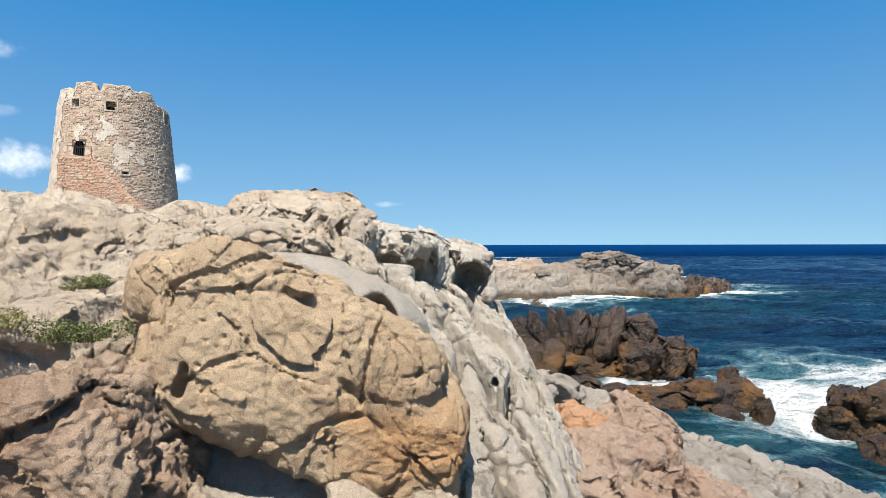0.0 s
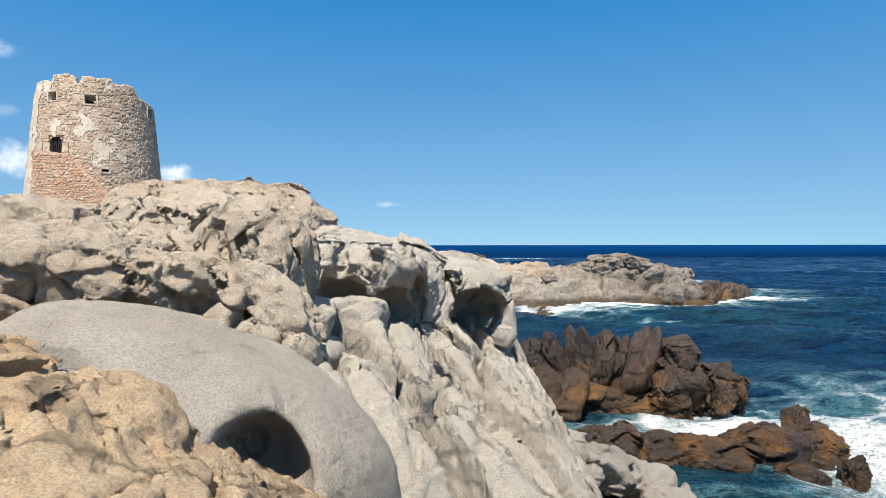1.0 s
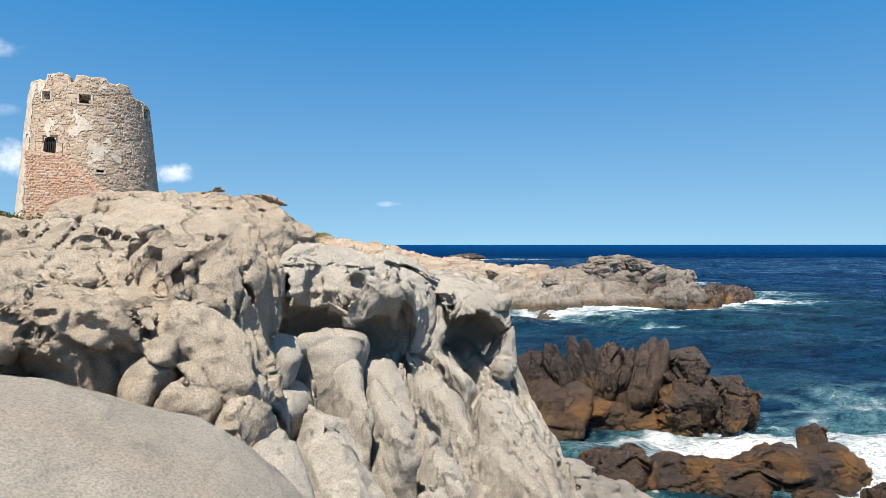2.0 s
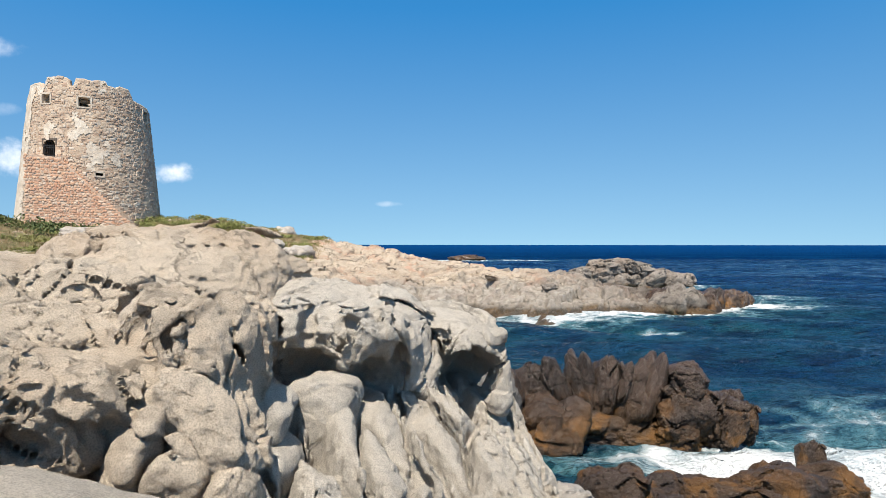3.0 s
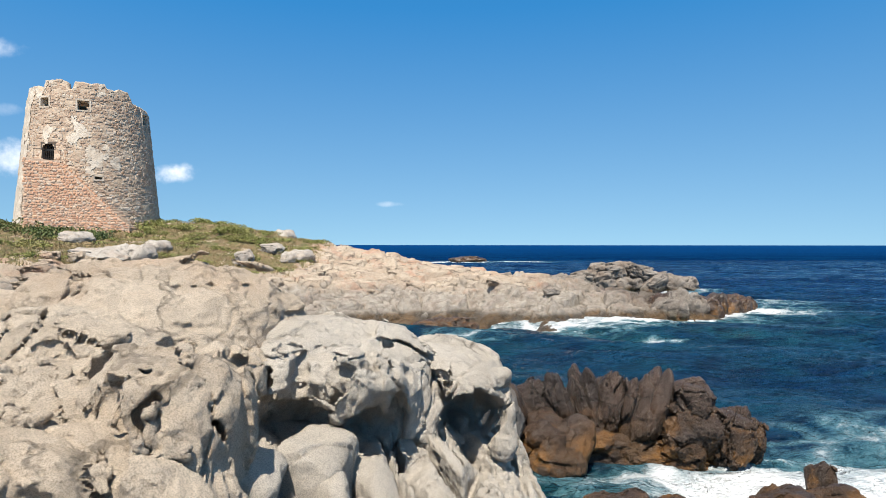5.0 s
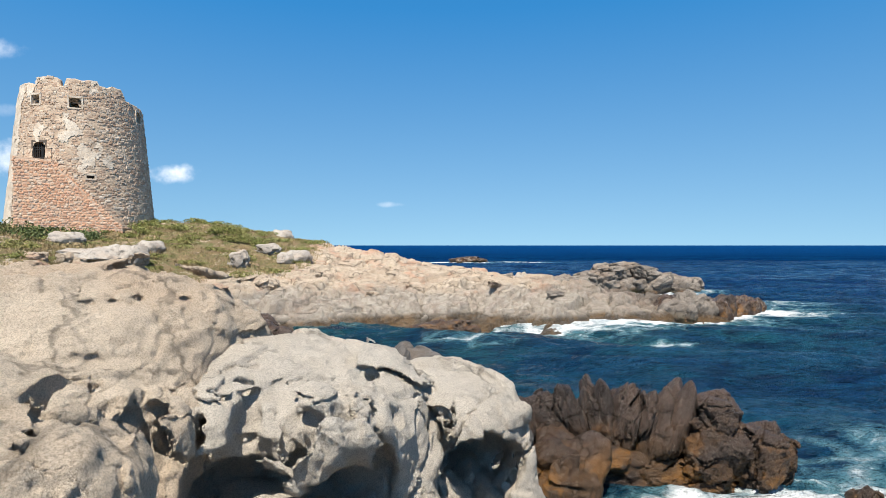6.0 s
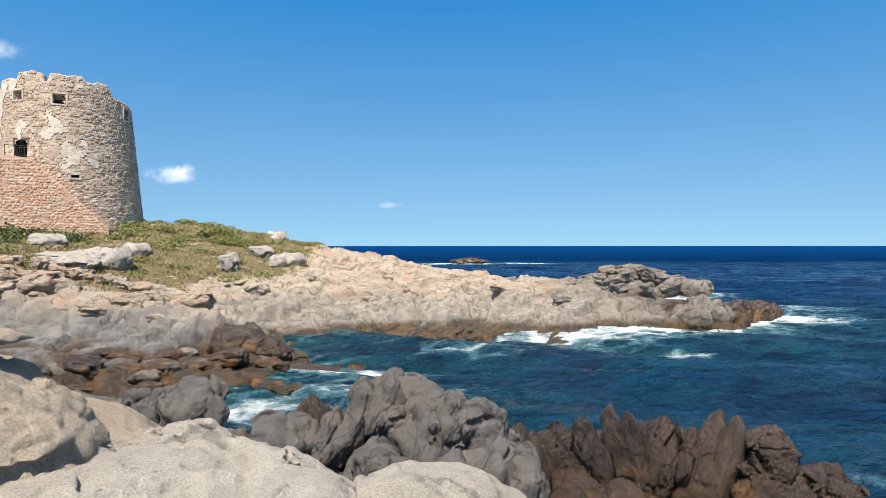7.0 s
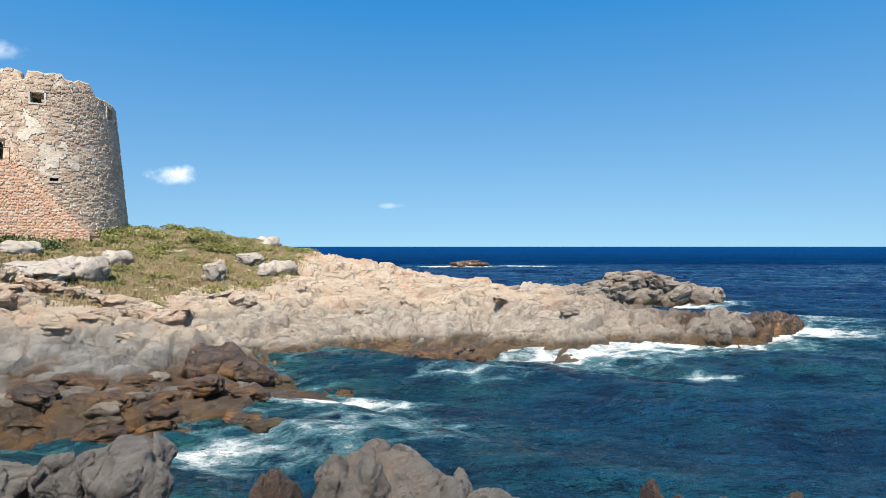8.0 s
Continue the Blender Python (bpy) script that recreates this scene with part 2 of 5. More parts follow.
PALE = granite("granite_pale", (0.73, 0.61, 0.475), (0.60, 0.48, 0.36), (0.54, 0.35, 0.21), 0.35)
GREY = granite("granite_grey_white", (0.69, 0.62, 0.53), (0.58, 0.51, 0.425), (0.64, 0.49, 0.34), 0.35)
ORANGE = granite("granite_orange", (0.80, 0.61, 0.40), (0.66, 0.46, 0.28), (0.76, 0.40, 0.16), 0.85, relief=0.025)
PINK = granite("granite_pink", (0.58, 0.43, 0.33), (0.46, 0.32, 0.235), (0.57, 0.29, 0.17), 0.7)
TERRACOTTA = granite("granite_terracotta", (0.72, 0.42, 0.24), (0.60, 0.32, 0.17), (0.74, 0.30, 0.12), 0.8)
RED = granite("granite_red_brown", (0.66, 0.50, 0.36), (0.50, 0.34, 0.23), (0.42, 0.22, 0.13), 0.7)
COBBLE = granite("granite_sea_grey", (0.165, 0.147, 0.132), (0.095, 0.084, 0.075), (0.22, 0.15, 0.10), 0.35, 0.65, speck=0.2)
WETROCK = granite("granite_wet_brown", (0.078, 0.048, 0.032), (0.034, 0.022, 0.016), (0.165, 0.08, 0.03), 0.7, 0.3,
                  ((0.035, 0.022, 0.015), (0.065, 0.034, 0.013), (0.15, 0.068, 0.014)), 0.15, band=(0.5, 1.6))
SHORE = granite("granite_shore", (0.62, 0.51, 0.39), (0.50, 0.385, 0.285), (0.55, 0.27, 0.16), 0.6, 0.85,
                ((0.08, 0.05, 0.028), (0.075, 0.06, 0.022), (0.13, 0.062, 0.02)), 0.2, 0.05, (0.5, 1.0), (0.9, 0.40, 0.6), (0.35, 1.5, 1.1, (0.3, 0.5, 0.7)))
SHORE_GREY = granite("granite_shore_grey", (0.35, 0.30, 0.25), (0.20, 0.165, 0.135), (0.25, 0.165, 0.105), 0.5, 0.8,
                     ((0.07, 0.045, 0.028), (0.075, 0.06, 0.022), (0.11, 0.055, 0.018)), 0.2, 0.05, (0.2, 0.9), (1.0, 0.40, 0.6), (0.4, 1.5, 1.0, (0.3, 0.5, 0.7)))

# ---- the lie of the land ----
COAST = [(10, -60), (8, -5), (7.2, 4), (6.2, 9), (4.6, 12), (3.0, 15), (1.5, 18.5), (-1, 20.5), (-5, 22.5), (-9, 23.5), (-15, 25), (-14, 28),
         (-9.8, 29), (-5.2, 30), (-3.6, 34.5), (-7.5, 37), (-8.2, 40.5), (-4, 42), (2, 42.8), (6.3, 41.4), (10, 42.4), (15, 44), (20, 47), (24.5, 53),
         (19, 56), (11, 58.5), (10, 67), (16, 69), (27, 69.5), (28, 73), (20, 77), (6, 76), (-8, 84), (-40, 105), (-140, 150), (-300, 150), (-300, -60)]


def coast_distance(x, y):
    """Distance to the shoreline, positive on land."""
    best, inside = np.full(x.shape, 1e9, np.float32), np.zeros(x.shape, bool)
    for (ax, ay), (bx, by) in zip(COAST, COAST[1:] + COAST[:1]):
        ux, uy = bx - ax, by - ay
        t = np.clip(((x - ax) * ux + (y - ay) * uy) / (ux * ux + uy * uy), 0, 1)
        best = np.minimum(best, np.hypot(x - ax - t * ux, y - ay - t * uy))
        cond = (ay > y) != (by > y)
        inside ^= cond & (x < ux * (y - ay) / (uy if uy else 1e-9) + ax)
    return np.where(inside, best, -best)


def plane(x, y):
    return np.stack([x, y, np.zeros_like(x)], -1).astype(np.float32).reshape(-1, 3)


def base_height(x, y):
    """Smooth height of the land without its fractured relief."""
    p = plane(x, y)
    d = coast_distance(x, y) + (0.9 * fbm(p, 0.35, 3, 3)).reshape(x.shape)
    h = np.interp(d, [-8, -2, -0.4, 0.5, 1.2, 2.0, 3.0, 5, 12, 20, 32, 60], [-3, -1.2, -0.05, 0.22, 0.5, 1.15, 1.6, 2.2, 3.5, 5.1, 6.9, 7.6])
    shelf = step(-3, -7, x) * step(38, 34, y) * step(22, 25, y)
    h = h * (1 - 0.62 * shelf) + 1.3 * np.exp(-((x + 23) / 9) ** 2 - ((y - 66) / 9) ** 2) - 1.4 * np.exp(-((x + 1.2) / 3.0) ** 2 - ((y - 4.5) / 3.2) ** 2) * step(12, 6, y) - 0.8 * np.exp(-((x - 2.9) / 1.5) ** 2 - ((y - 7.6) / 2.6) ** 2)
    h = h * (1 - 0.38 * step(7, 17, x) * step(66, 60, y) * step(36, 40, y))
    return h.astype(np.float32), d


def land_height(x, y):
    h, d = base_height(x, y)
    p = plane(x, y)
    sh = x.shape
    green = step(7.5, 11, d.ravel() + 2.2 * fbm(p, 0.3, 3, 15)) * step(36, 41, p[:, 1]) * step(-8.5, -13, p[:, 0] + 2 * fbm(p, 0.25, 2, 16))
    rot = np.stack([p[:, 0] * 0.8 + p[:, 1] * 0.6, -p[:, 0] * 0.6 + p[:, 1] * 0.8, p[:, 2]], 1)
    warp = rot + 0.5 * np.stack([fbm(p, 0.7, 2, 11), fbm(p, 0.7, 2, 12), 0 * p[:, 0]], 1)
    f1, f2, r = cells(warp, (0.34, 0.72, 1), 2)
    g1, g2, s = cells(warp, (0.85, 2.0, 1), 4)
    crack = step(0.12, 0.0, f2 - f1) * 0.45 + step(0.14, 0.0, g2 - g1) * 0.28
    rel = (r - 0.55) * 0.9 + (s - 0.5) * 0.34 - crack + 0.14 * fbm(p, 0.5, 4, 5) - 0.1 * np.abs(fbm(warp, (0.5, 2.2, 1), 2, 6)) + 0.02 * fbm(p, 3.1, 2, 9)
    t = h.ravel() / 0.5 + 0.9 * fbm(warp, (0.25, 0.5, 1), 3, 17)
    ledge = t - np.floor(t)
    rel = rel * 0.9 + 0.34 * (step(0.62, 0.98, ledge) - ledge) * step(0.3, 1.2, h.ravel())
    rel = rel * (1 - 0.25 * step(37, 34, p[:, 1]) * step(-4, -8, p[:, 0]) * step(25, 27, p[:, 1]))
    rel = rel * (1 - 0.3 * step(4, 9, d.ravel())) * (1 - 0.7 * green) * step(-2.5, 0.5, d.ravel())
    rel = rel + 0.12 * fbm(p, 1.7, 3, 8) * green
    return (h.ravel() + rel).reshape(sh), d, green.reshape(sh)


def axis(parts):
    out = []
    for a, b, s in parts:
        out.append(np.arange(a, b, s))
    return np.concatenate(out).astype(np.float32)


def sheet(xs, ys):
    x, y = np.meshgrid(xs, ys, indexing="ij")
    i = np.arange(x.size).reshape(x.shape)
    f = np.stack([i[:-1, :-1], i[1:, :-1], i[1:, 1:], i[:-1, 1:]], -1).reshape(-1, 4)
    return x, y, f


def ground_material():
    """Shore granite with its belts of colour, and dry grass and earth where plants grow."""
    m = SHORE.copy()
    m.name = "headland_ground"
    k = Nodes("headland_tmp")
    bpy.data.materials.remove(k.m)
    k.m, k.n, k.l = m, m.node_tree.nodes, m.node_tree.links
    k.b = k.n["Principled BSDF"]
    k.pos = next(n for n in k.n if n.type == "NEW_GEOMETRY").outputs["Position"]
    col = k.b.inputs["Base Color"].links[0].from_socket
    sep = k.n.new("ShaderNodeSeparateXYZ")
    k.put(k.pos, sep.inputs[0])
    east = k.math("ADD", sep.outputs[0], k.math("MULTIPLY", k.math("SUBTRACT", k.noise(0.25, 5, 0.6), 0.5), 14.0))
    col = k.mix(k.ramp(east, 6.0, 14.0, 0.0, 0.8), col, k.mix(k.ramp(k.noise(1.2, 5), 0.4, 0.6), (0.24, 0.21, 0.18), (0.14, 0.11, 0.088)))
    col = k.mix(k.ramp(east, 12.0, 18.0, 0.0, 0.85), col, (0.085, 0.066, 0.052))
    foot = k.ramp(k.math("ADD", k.height(), k.math("MULTIPLY", k.math("SUBTRACT", k.noise(0.35, 5, 0.6), 0.5), 2.2)), 1.7, 2.5, 0.8, 0.0)
    col = k.mix(k.math("MULTIPLY", foot, k.ramp(east, 15.0, 8.0)), col, k.mix(k.ramp(k.noise(1.6, 6, 0.65), 0.4, 0.62), (0.42, 0.375, 0.32), (0.26, 0.225, 0.19)))
    tide = k.ramp(k.math("ADD", k.height(), k.math("MULTIPLY", k.math("SUBTRACT", k.noise(0.8, 5, 0.6), 0.5), 0.9)), 0.55, 0.95, 0.9, 0.0)
    col = k.mix(tide, col, k.mix(k.ramp(k.noise(0.9, 5), 0.42, 0.6), (0.06, 0.042, 0.024), (0.125, 0.07, 0.024)))
    south = k.math("ADD", sep.outputs[1], k.math("MULTIPLY", k.math("SUBTRACT", k.noise(0.3, 5, 0.6), 0.5), 7.0))
    low = k.ramp(k.math("ADD", k.height(), k.math("MULTIPLY", k.math("SUBTRACT", k.noise(0.6, 5, 0.6), 0.5), 1.6)), 0.5, 1.1, 1.0, 0.0)
    shelf = k.mix(low, k.mix(k.ramp(k.noise(1.5, 5), 0.4, 0.6), (0.26, 0.25, 0.24), (0.17, 0.155, 0.14)), k.mix(k.ramp(k.noise(0.8, 5), 0.42, 0.6), (0.075, 0.05, 0.03), (0.13, 0.07, 0.025)))
    col = k.mix(k.math("MULTIPLY", k.ramp(south, 38.0, 35.0), k.ramp(south, 20.0, 24.0)), col, shelf)
    att = k.n.new("ShaderNodeAttribute")
    att.attribute_name = "green"
    grow = k.math("ADD", att.outputs["Fac"], k.math("MULTIPLY", k.math("SUBTRACT", k.noise(0.8, 7, 0.7), 0.55), 2.2))
    soil = k.mix(k.ramp(k.noise(1.3, 6, 0.65), 0.4, 0.62), (0.26, 0.18, 0.095), (0.145, 0.145, 0.045))
    soil = k.mix(k.ramp(k.noise(22, 4, 0.7), 0.35, 0.65, 0.0, 0.45), soil, (0.09, 0.07, 0.03))
    col = k.mix(k.math("MULTIPLY", k.ramp(grow, 0.55, 0.75), k.ramp(att.outputs["Fac"], 0.05, 0.3)), col, soil)
    k.put(col, k.b.inputs["Base Color"])
    return m


gx, gy, gf = sheet(axis([(-300, -60, 6), (-60, -34, 0.6), (-34, -20, 0.2), (-20, 27, 0.105), (27, 40, 0.8)]),
                   axis([(-60, -8, 4), (-8, -2, 0.5), (-2, 15, 0.12), (15, 26, 0.25), (26, 38, 0.13), (38, 55, 0.1), (55, 60, 0.2), (60, 78, 0.3), (78, 160, 3)]))
gz, gd, ggreen = land_height(gx, gy)
ground = new("ground", mesh_of("ground", np.stack([gx, gy, gz], -1).reshape(-1, 3), gf, ground_material()))
a = ground.data.attributes.new("green", "FLOAT", "POINT")
a.data.foreach_set("value", ggreen.astype(np.float32).ravel())
tagged(ground, "pale pink granite headland with a grassy top sloping down to the sea", "headland", kind="structure")

# ---- the sea ----
def foam_amount(x, y):
    """How much white water lies at a place: along the shores and round the rocks where the swell breaks."""
    d = -coast_distance(x, y)
    open_side = step(0, 8, x + 0.15 * (y - 40)) * 0.8 + 0.2
    f = 0.98 * np.exp(-np.clip(d, 0, None) / 1.6) * open_side
    for cx, cy, rx, ry, a in ((8.8, 15.6, 3.6, 3.2, 1.15), (6.6, 17.0, 3.0, 1.6, 1.3), (12.5, 17.3, 4.5, 3.2, 0.8), (24.5, 51.0, 4.0, 3.4, 1.35), (27, 60, 4, 1.4, 0.9), (21.5, 68, 5, 1.2, 1.1),
                              (-2, 176, 14, 3.5, 1.4), (17, 177.5, 11, 4.0, 1.5), (12, 37.6, 1.3, 0.7, 0.8), (-3.4, 32.6, 2.6, 1.0, 1.3), (-6.4, 27.6, 3.0, 1.2, 0.7), (1.5, 37, 2.5, 1.2, 0.5), (-3, 29, 4, 2.5, 0.42), (4, 39.5, 3.5, 1.2, 0.6), (12, 41.5, 5, 1.0, 0.5), (29, 57, 3, 3, 0.5)):
        f = np.maximum(f, a * np.exp(-((x - cx) / rx) ** 2 - ((y - cy) / ry) ** 2))
    return f


def wave_height(x, y):
    p = plane(x, y)
    far = step(400, 120, p[:, 1])
    h = 0.22 * np.sin(0.62 * (p[:, 1] * 0.86 + p[:, 0] * 0.5) + 2.2 * fbm(p, 0.06, 2, 21))
    q = np.stack([p[:, 0] * 0.7 - p[:, 1] * 0.2, p[:, 1] + 0.4 * p[:, 0], p[:, 2]], 1)
    h = h + 0.2 * fbm(q, (0.25, 0.55, 1), 2, 23) + 0.24 * (1 - np.abs(fbm(q, (0.6, 1.3, 1), 3, 25))) + 0.05 * fbm(q, (1.8, 3.0, 1), 2, 27)
    return (h * far).reshape(x.shape)


def sea_material():
    k = Nodes("sea_water", 0.12)
    att = k.n.new("ShaderNodeAttribute")
    att.attribute_name = "foam"
    foam = att.outputs["Fac"]
    att2 = k.n.new("ShaderNodeAttribute")
    att2.attribute_name = "shallow"
    swell = k.scaled(0.75, 1.15, 1, (0, 0, 0.3))
    col = k.mix(k.ramp(k.noise(0.05, 4, 0.5, k.scaled(0.35, 1.6, 1)), 0.4, 0.65), (0.001, 0.0125, 0.060), (0.0018, 0.029, 0.098))
    col = k.mix(att2.outputs["Fac"], col, k.mix(k.ramp(k.noise(0.35, 4, 0.6, swell), 0.35, 0.7), (0.0014, 0.019, 0.030), (0.010, 0.066, 0.068)))
    warp = k.noise(0.9, 6, 0.7, swell, 1.2)
    fine = k.noise(4.5, 8, 0.75, swell, 0.8)
    thick = k.math("ADD", k.math("MULTIPLY", k.math("SUBTRACT", warp, 0.5), 1.5), k.math("MULTIPLY", k.math("SUBTRACT", fine, 0.5), 0.9))
    lace = k.ramp(k.voronoi(0.9, "DISTANCE_TO_EDGE", "Distance", k.mix(0.35, swell, k.noise(1.3, 5, 0.7))), 0.0, 0.22, 0.22, -0.12)
    level = k.math("ADD", k.math("ADD", foam, k.math("MULTIPLY", thick, 0.85)), lace)
    white = k.math("MULTIPLY", k.ramp(level, 0.42, 1.15), k.ramp(foam, 0.03, 0.2))
    veil = k.math("MULTIPLY", k.ramp(level, 0.1, 0.5, 0.0, 0.4), k.ramp(foam, 0.02, 0.2))
    # bright crests and shaded troughs of the waves, put into the water colour
    chop_shading = k.noise(1.1, 6, 0.65, swell, 0.4)
    col = k.mix(k.ramp(chop_shading, 0.5, 0.72, 0.0, 0.4), col, (0.006, 0.056, 0.075))
    rip_shading = k.noise(0.33, 8, 0.72, k.scaled(0.5, 2.4, 1, (0, 0, 0.15)), 0.3)
    col = k.mix(k.ramp(rip_shading, 0.52, 0.64, 0.0, 0.45), col, (0.003, 0.040, 0.105))
    col = k.mix(k.ramp(rip_shading, 0.36, 0.48, 0.8, 0.0), col, (0.0005, 0.005, 0.026))
    # sky-lit and dark wave facets, coloured in at two finer scales
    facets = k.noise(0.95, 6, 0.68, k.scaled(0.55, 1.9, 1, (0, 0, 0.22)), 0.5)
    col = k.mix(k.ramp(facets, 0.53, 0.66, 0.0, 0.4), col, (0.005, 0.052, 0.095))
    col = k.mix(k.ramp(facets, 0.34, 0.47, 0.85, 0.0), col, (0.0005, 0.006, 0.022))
    fine_shading = k.noise(3.4, 6, 0.7, swell, 0.5)
    col = k.mix(k.ramp(fine_shading, 0.54, 0.66, 0.0, 0.4), col, (0.007, 0.062, 0.105))
    col = k.mix(k.ramp(fine_shading, 0.34, 0.46, 0.6, 0.0), col, (0.0006, 0.006, 0.02))
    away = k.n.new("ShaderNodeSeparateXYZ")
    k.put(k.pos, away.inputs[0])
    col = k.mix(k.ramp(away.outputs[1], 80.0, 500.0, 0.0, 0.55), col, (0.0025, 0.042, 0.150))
    col = k.mix(veil, col, (0.14, 0.30, 0.34))
    caps = k.math("MULTIPLY", k.ramp(k.noise(0.16, 8, 0.72, k.scaled(0.5, 2.2, 1)), 0.74, 0.77), k.ramp(k.noise(0.03, 2), 0.5, 0.6))
    white = k.math("MAXIMUM", white, k.math("MULTIPLY", caps, 0.8))
    col = k.mix(white, col, (0.70, 0.72, 0.73))
    n1 = k.bump(k.noise(0.45, 5, 0.6, swell), 1.0, 1.6)
    n2 = k.bump(k.noise(2.6, 5, 0.62, swell), 1.0, 0.65, n1)
    n3 = k.bump(k.noise(9, 4, 0.6, swell), 1.0, 0.07, n2)
    k.put(k.ramp(away.outputs[1], 50.0, 200.0, 0.2, 0.0), k.b.inputs["Specular IOR Level"])
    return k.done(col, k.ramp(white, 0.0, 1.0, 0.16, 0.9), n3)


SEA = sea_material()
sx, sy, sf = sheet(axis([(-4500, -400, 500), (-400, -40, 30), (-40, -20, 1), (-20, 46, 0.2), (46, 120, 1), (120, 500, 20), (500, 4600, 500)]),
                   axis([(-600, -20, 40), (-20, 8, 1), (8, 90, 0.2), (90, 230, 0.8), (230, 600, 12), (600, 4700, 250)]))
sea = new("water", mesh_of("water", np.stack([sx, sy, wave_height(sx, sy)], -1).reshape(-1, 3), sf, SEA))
for key, value in (("foam", foam_amount(sx, sy)), ("shallow", np.exp(-np.clip(-coast_distance(sx, sy), 0, None) / 15) * step(80, 40, sy))):
    a = sea.data.attributes.new(key, "FLOAT", "POINT")
    a.data.foreach_set("value", value.astype(np.float32).ravel())
tagged(sea, "deep blue sea with swell and white foam along the rocks", "sea", kind="structure")


# ---- rocks ----
def turned(rot):
    return np.array(Euler([radians(a) for a in rot]).to_matrix(), np.float32)


def ell(p, cc, rr):
    q = (p - np.array(cc, np.float32)) / np.array(rr, np.float32)
    k = np.sqrt((q * q).sum(1)) + 1e-6
    return (k - 1) * min(rr)


def rock_field(c, s, rot=(0, 0, 0), seed=0, power=3.0, warp=0.22, facet=None, crack=None, pits=None, flutes=None, cuts=(), adds=()):
    """A weathered boulder: a rounded block, warped; facet = (cells per metre, height), crack = (cells per metre, depth, width),
    pits = (cells per metre, radius, share), flutes = (per metre, depth, direction); cuts are hollows and adds are lumps, each (centre, radii)."""
    c, s = np.array(c, np.float32), np.array(s, np.float32)
    m = turned(rot)

    def field(p):
        f = 1.0 / max(s)
        w = np.stack([fbm(p, 1.1 * f, 2, seed), fbm(p, 1.1 * f, 2, seed + 31), fbm(p, 1.1 * f, 2, seed + 57)], 1)
        q = (p - c) @ m + w * (warp * s)
        k = (np.abs(q / s) ** power).sum(1) ** (1 / power) + 1e-6
        d = (k - 1) * np.sqrt((q * q).sum(1)) / k
        for cc, rr in adds:
            e = ell(p + 0.12 * w, cc, rr)
            h = np.clip(0.5 + 0.5 * (e - d) / 0.15, 0, 1)
            d = e * (1 - h) + d * h - 0.15 * h * (1 - h)
        if flutes:
            fq, depth, way = flutes
            g = (p + 0.14 * w) @ turned(way)
            d = d + depth * (np.abs(2 * vnoise(g, (fq, fq, fq * 0.16), seed + 9) - 1) ** 0.6 * -1.3 + 0.8)
        if facet:
            fq, high = facet
            _, _, r = cells((p + 0.1 * w) @ m, fq, seed + 7)
            d = d + high * (r - 0.5)
        if crack:
            fq, depth, width = crack
            f1, f2, _ = cells((p + 0.18 * w) @ m, fq, seed)
            d = d + depth * step(width, 0.0, f2 - f1) * step(0.25, 0.6, vnoise(p, 0.9, seed + 4)) + depth * 0.5 * (_ - 0.5)
        if pits:
            fq, rad, share = pits
            f1, _, r = cells(p + 0.1 * w, fq, seed + 3)
            hole = np.where(r < share, rad * (0.35 + 0.65 * r / share) - f1 / np.min(fq), -1.0)
            d = np.maximum(d, hole)
        for cc, rr in cuts:
            e = -ell(p + 0.12 * w, cc, rr)
            h = np.clip(0.5 + 0.5 * (d - e) / 0.05, 0, 1)
            d = e * (1 - h) + d * h + 0.05 * h * (1 - h)
        return d.astype(np.float32)

    ext = np.abs(m) @ s * 1.3 + 0.1
    lo, hi = c - ext, c + ext
    for cc, rr in adds:
        lo, hi = np.minimum(lo, np.array(cc) - np.array(rr) * 1.25), np.maximum(hi, np.array(cc) + np.array(rr) * 1.25)
    return field, lo, hi


def normals_of(v, f):
    n = np.zeros_like(v)
    fn = np.cross(v[f[:, 2]] - v[f[:, 0]], v[f[:, 3]] - v[f[:, 1]])
    for k in range(4):
        for a in range(3):
            n[:, a] += np.bincount(f[:, k], fn[:, a], len(v))
    return n / (np.linalg.norm(n, axis=1, keepdims=True) + 1e-9)


def weather(v, f, rough, seed, freq=3.0):
    """Fine relief on the surface: ridged lumps, chipped facets, small pits."""
    n = normals_of(v, f)
    r = fbm(v, freq, 3, seed + 13, 0.55) - 0.5 * np.abs(fbm(v, freq * 2.2, 2, seed + 19))
    _, _, c1 = cells(v + 0.05 * fbm(v, 5, 1, seed)[:, None], freq * 1.5, seed + 23)
    f1, f2, c2 = cells(v, freq * 3.6, seed + 29)
    chip = (c1 - 0.5) * 0.6 + (c2 - 0.5) * 0.35
    pit = step(0.32, 0.1, f1) * (c2 > 0.62) * step(0.42, 0.6, vnoise(v, freq * 0.5, seed + 37))
    h1, h2, _ = cells(v + 0.12 * fbm(v, 2.5, 2, seed + 43)[:, None], np.array((1.0, 1.0, 0.55)) * freq * 0.55, seed + 47)
    line = step(0.07, 0.0, h2 - h1) * step(0.4, 0.55, vnoise(v, freq * 0.4, seed + 53))
    return v + n * (rough * (r + chip - 0.9 * pit - 0.8 * line) + rough * 0.3 * fbm(v, 9, 2, seed + 39) + rough * 0.3 * fbm(v, 24, 2, seed + 41))[:, None]


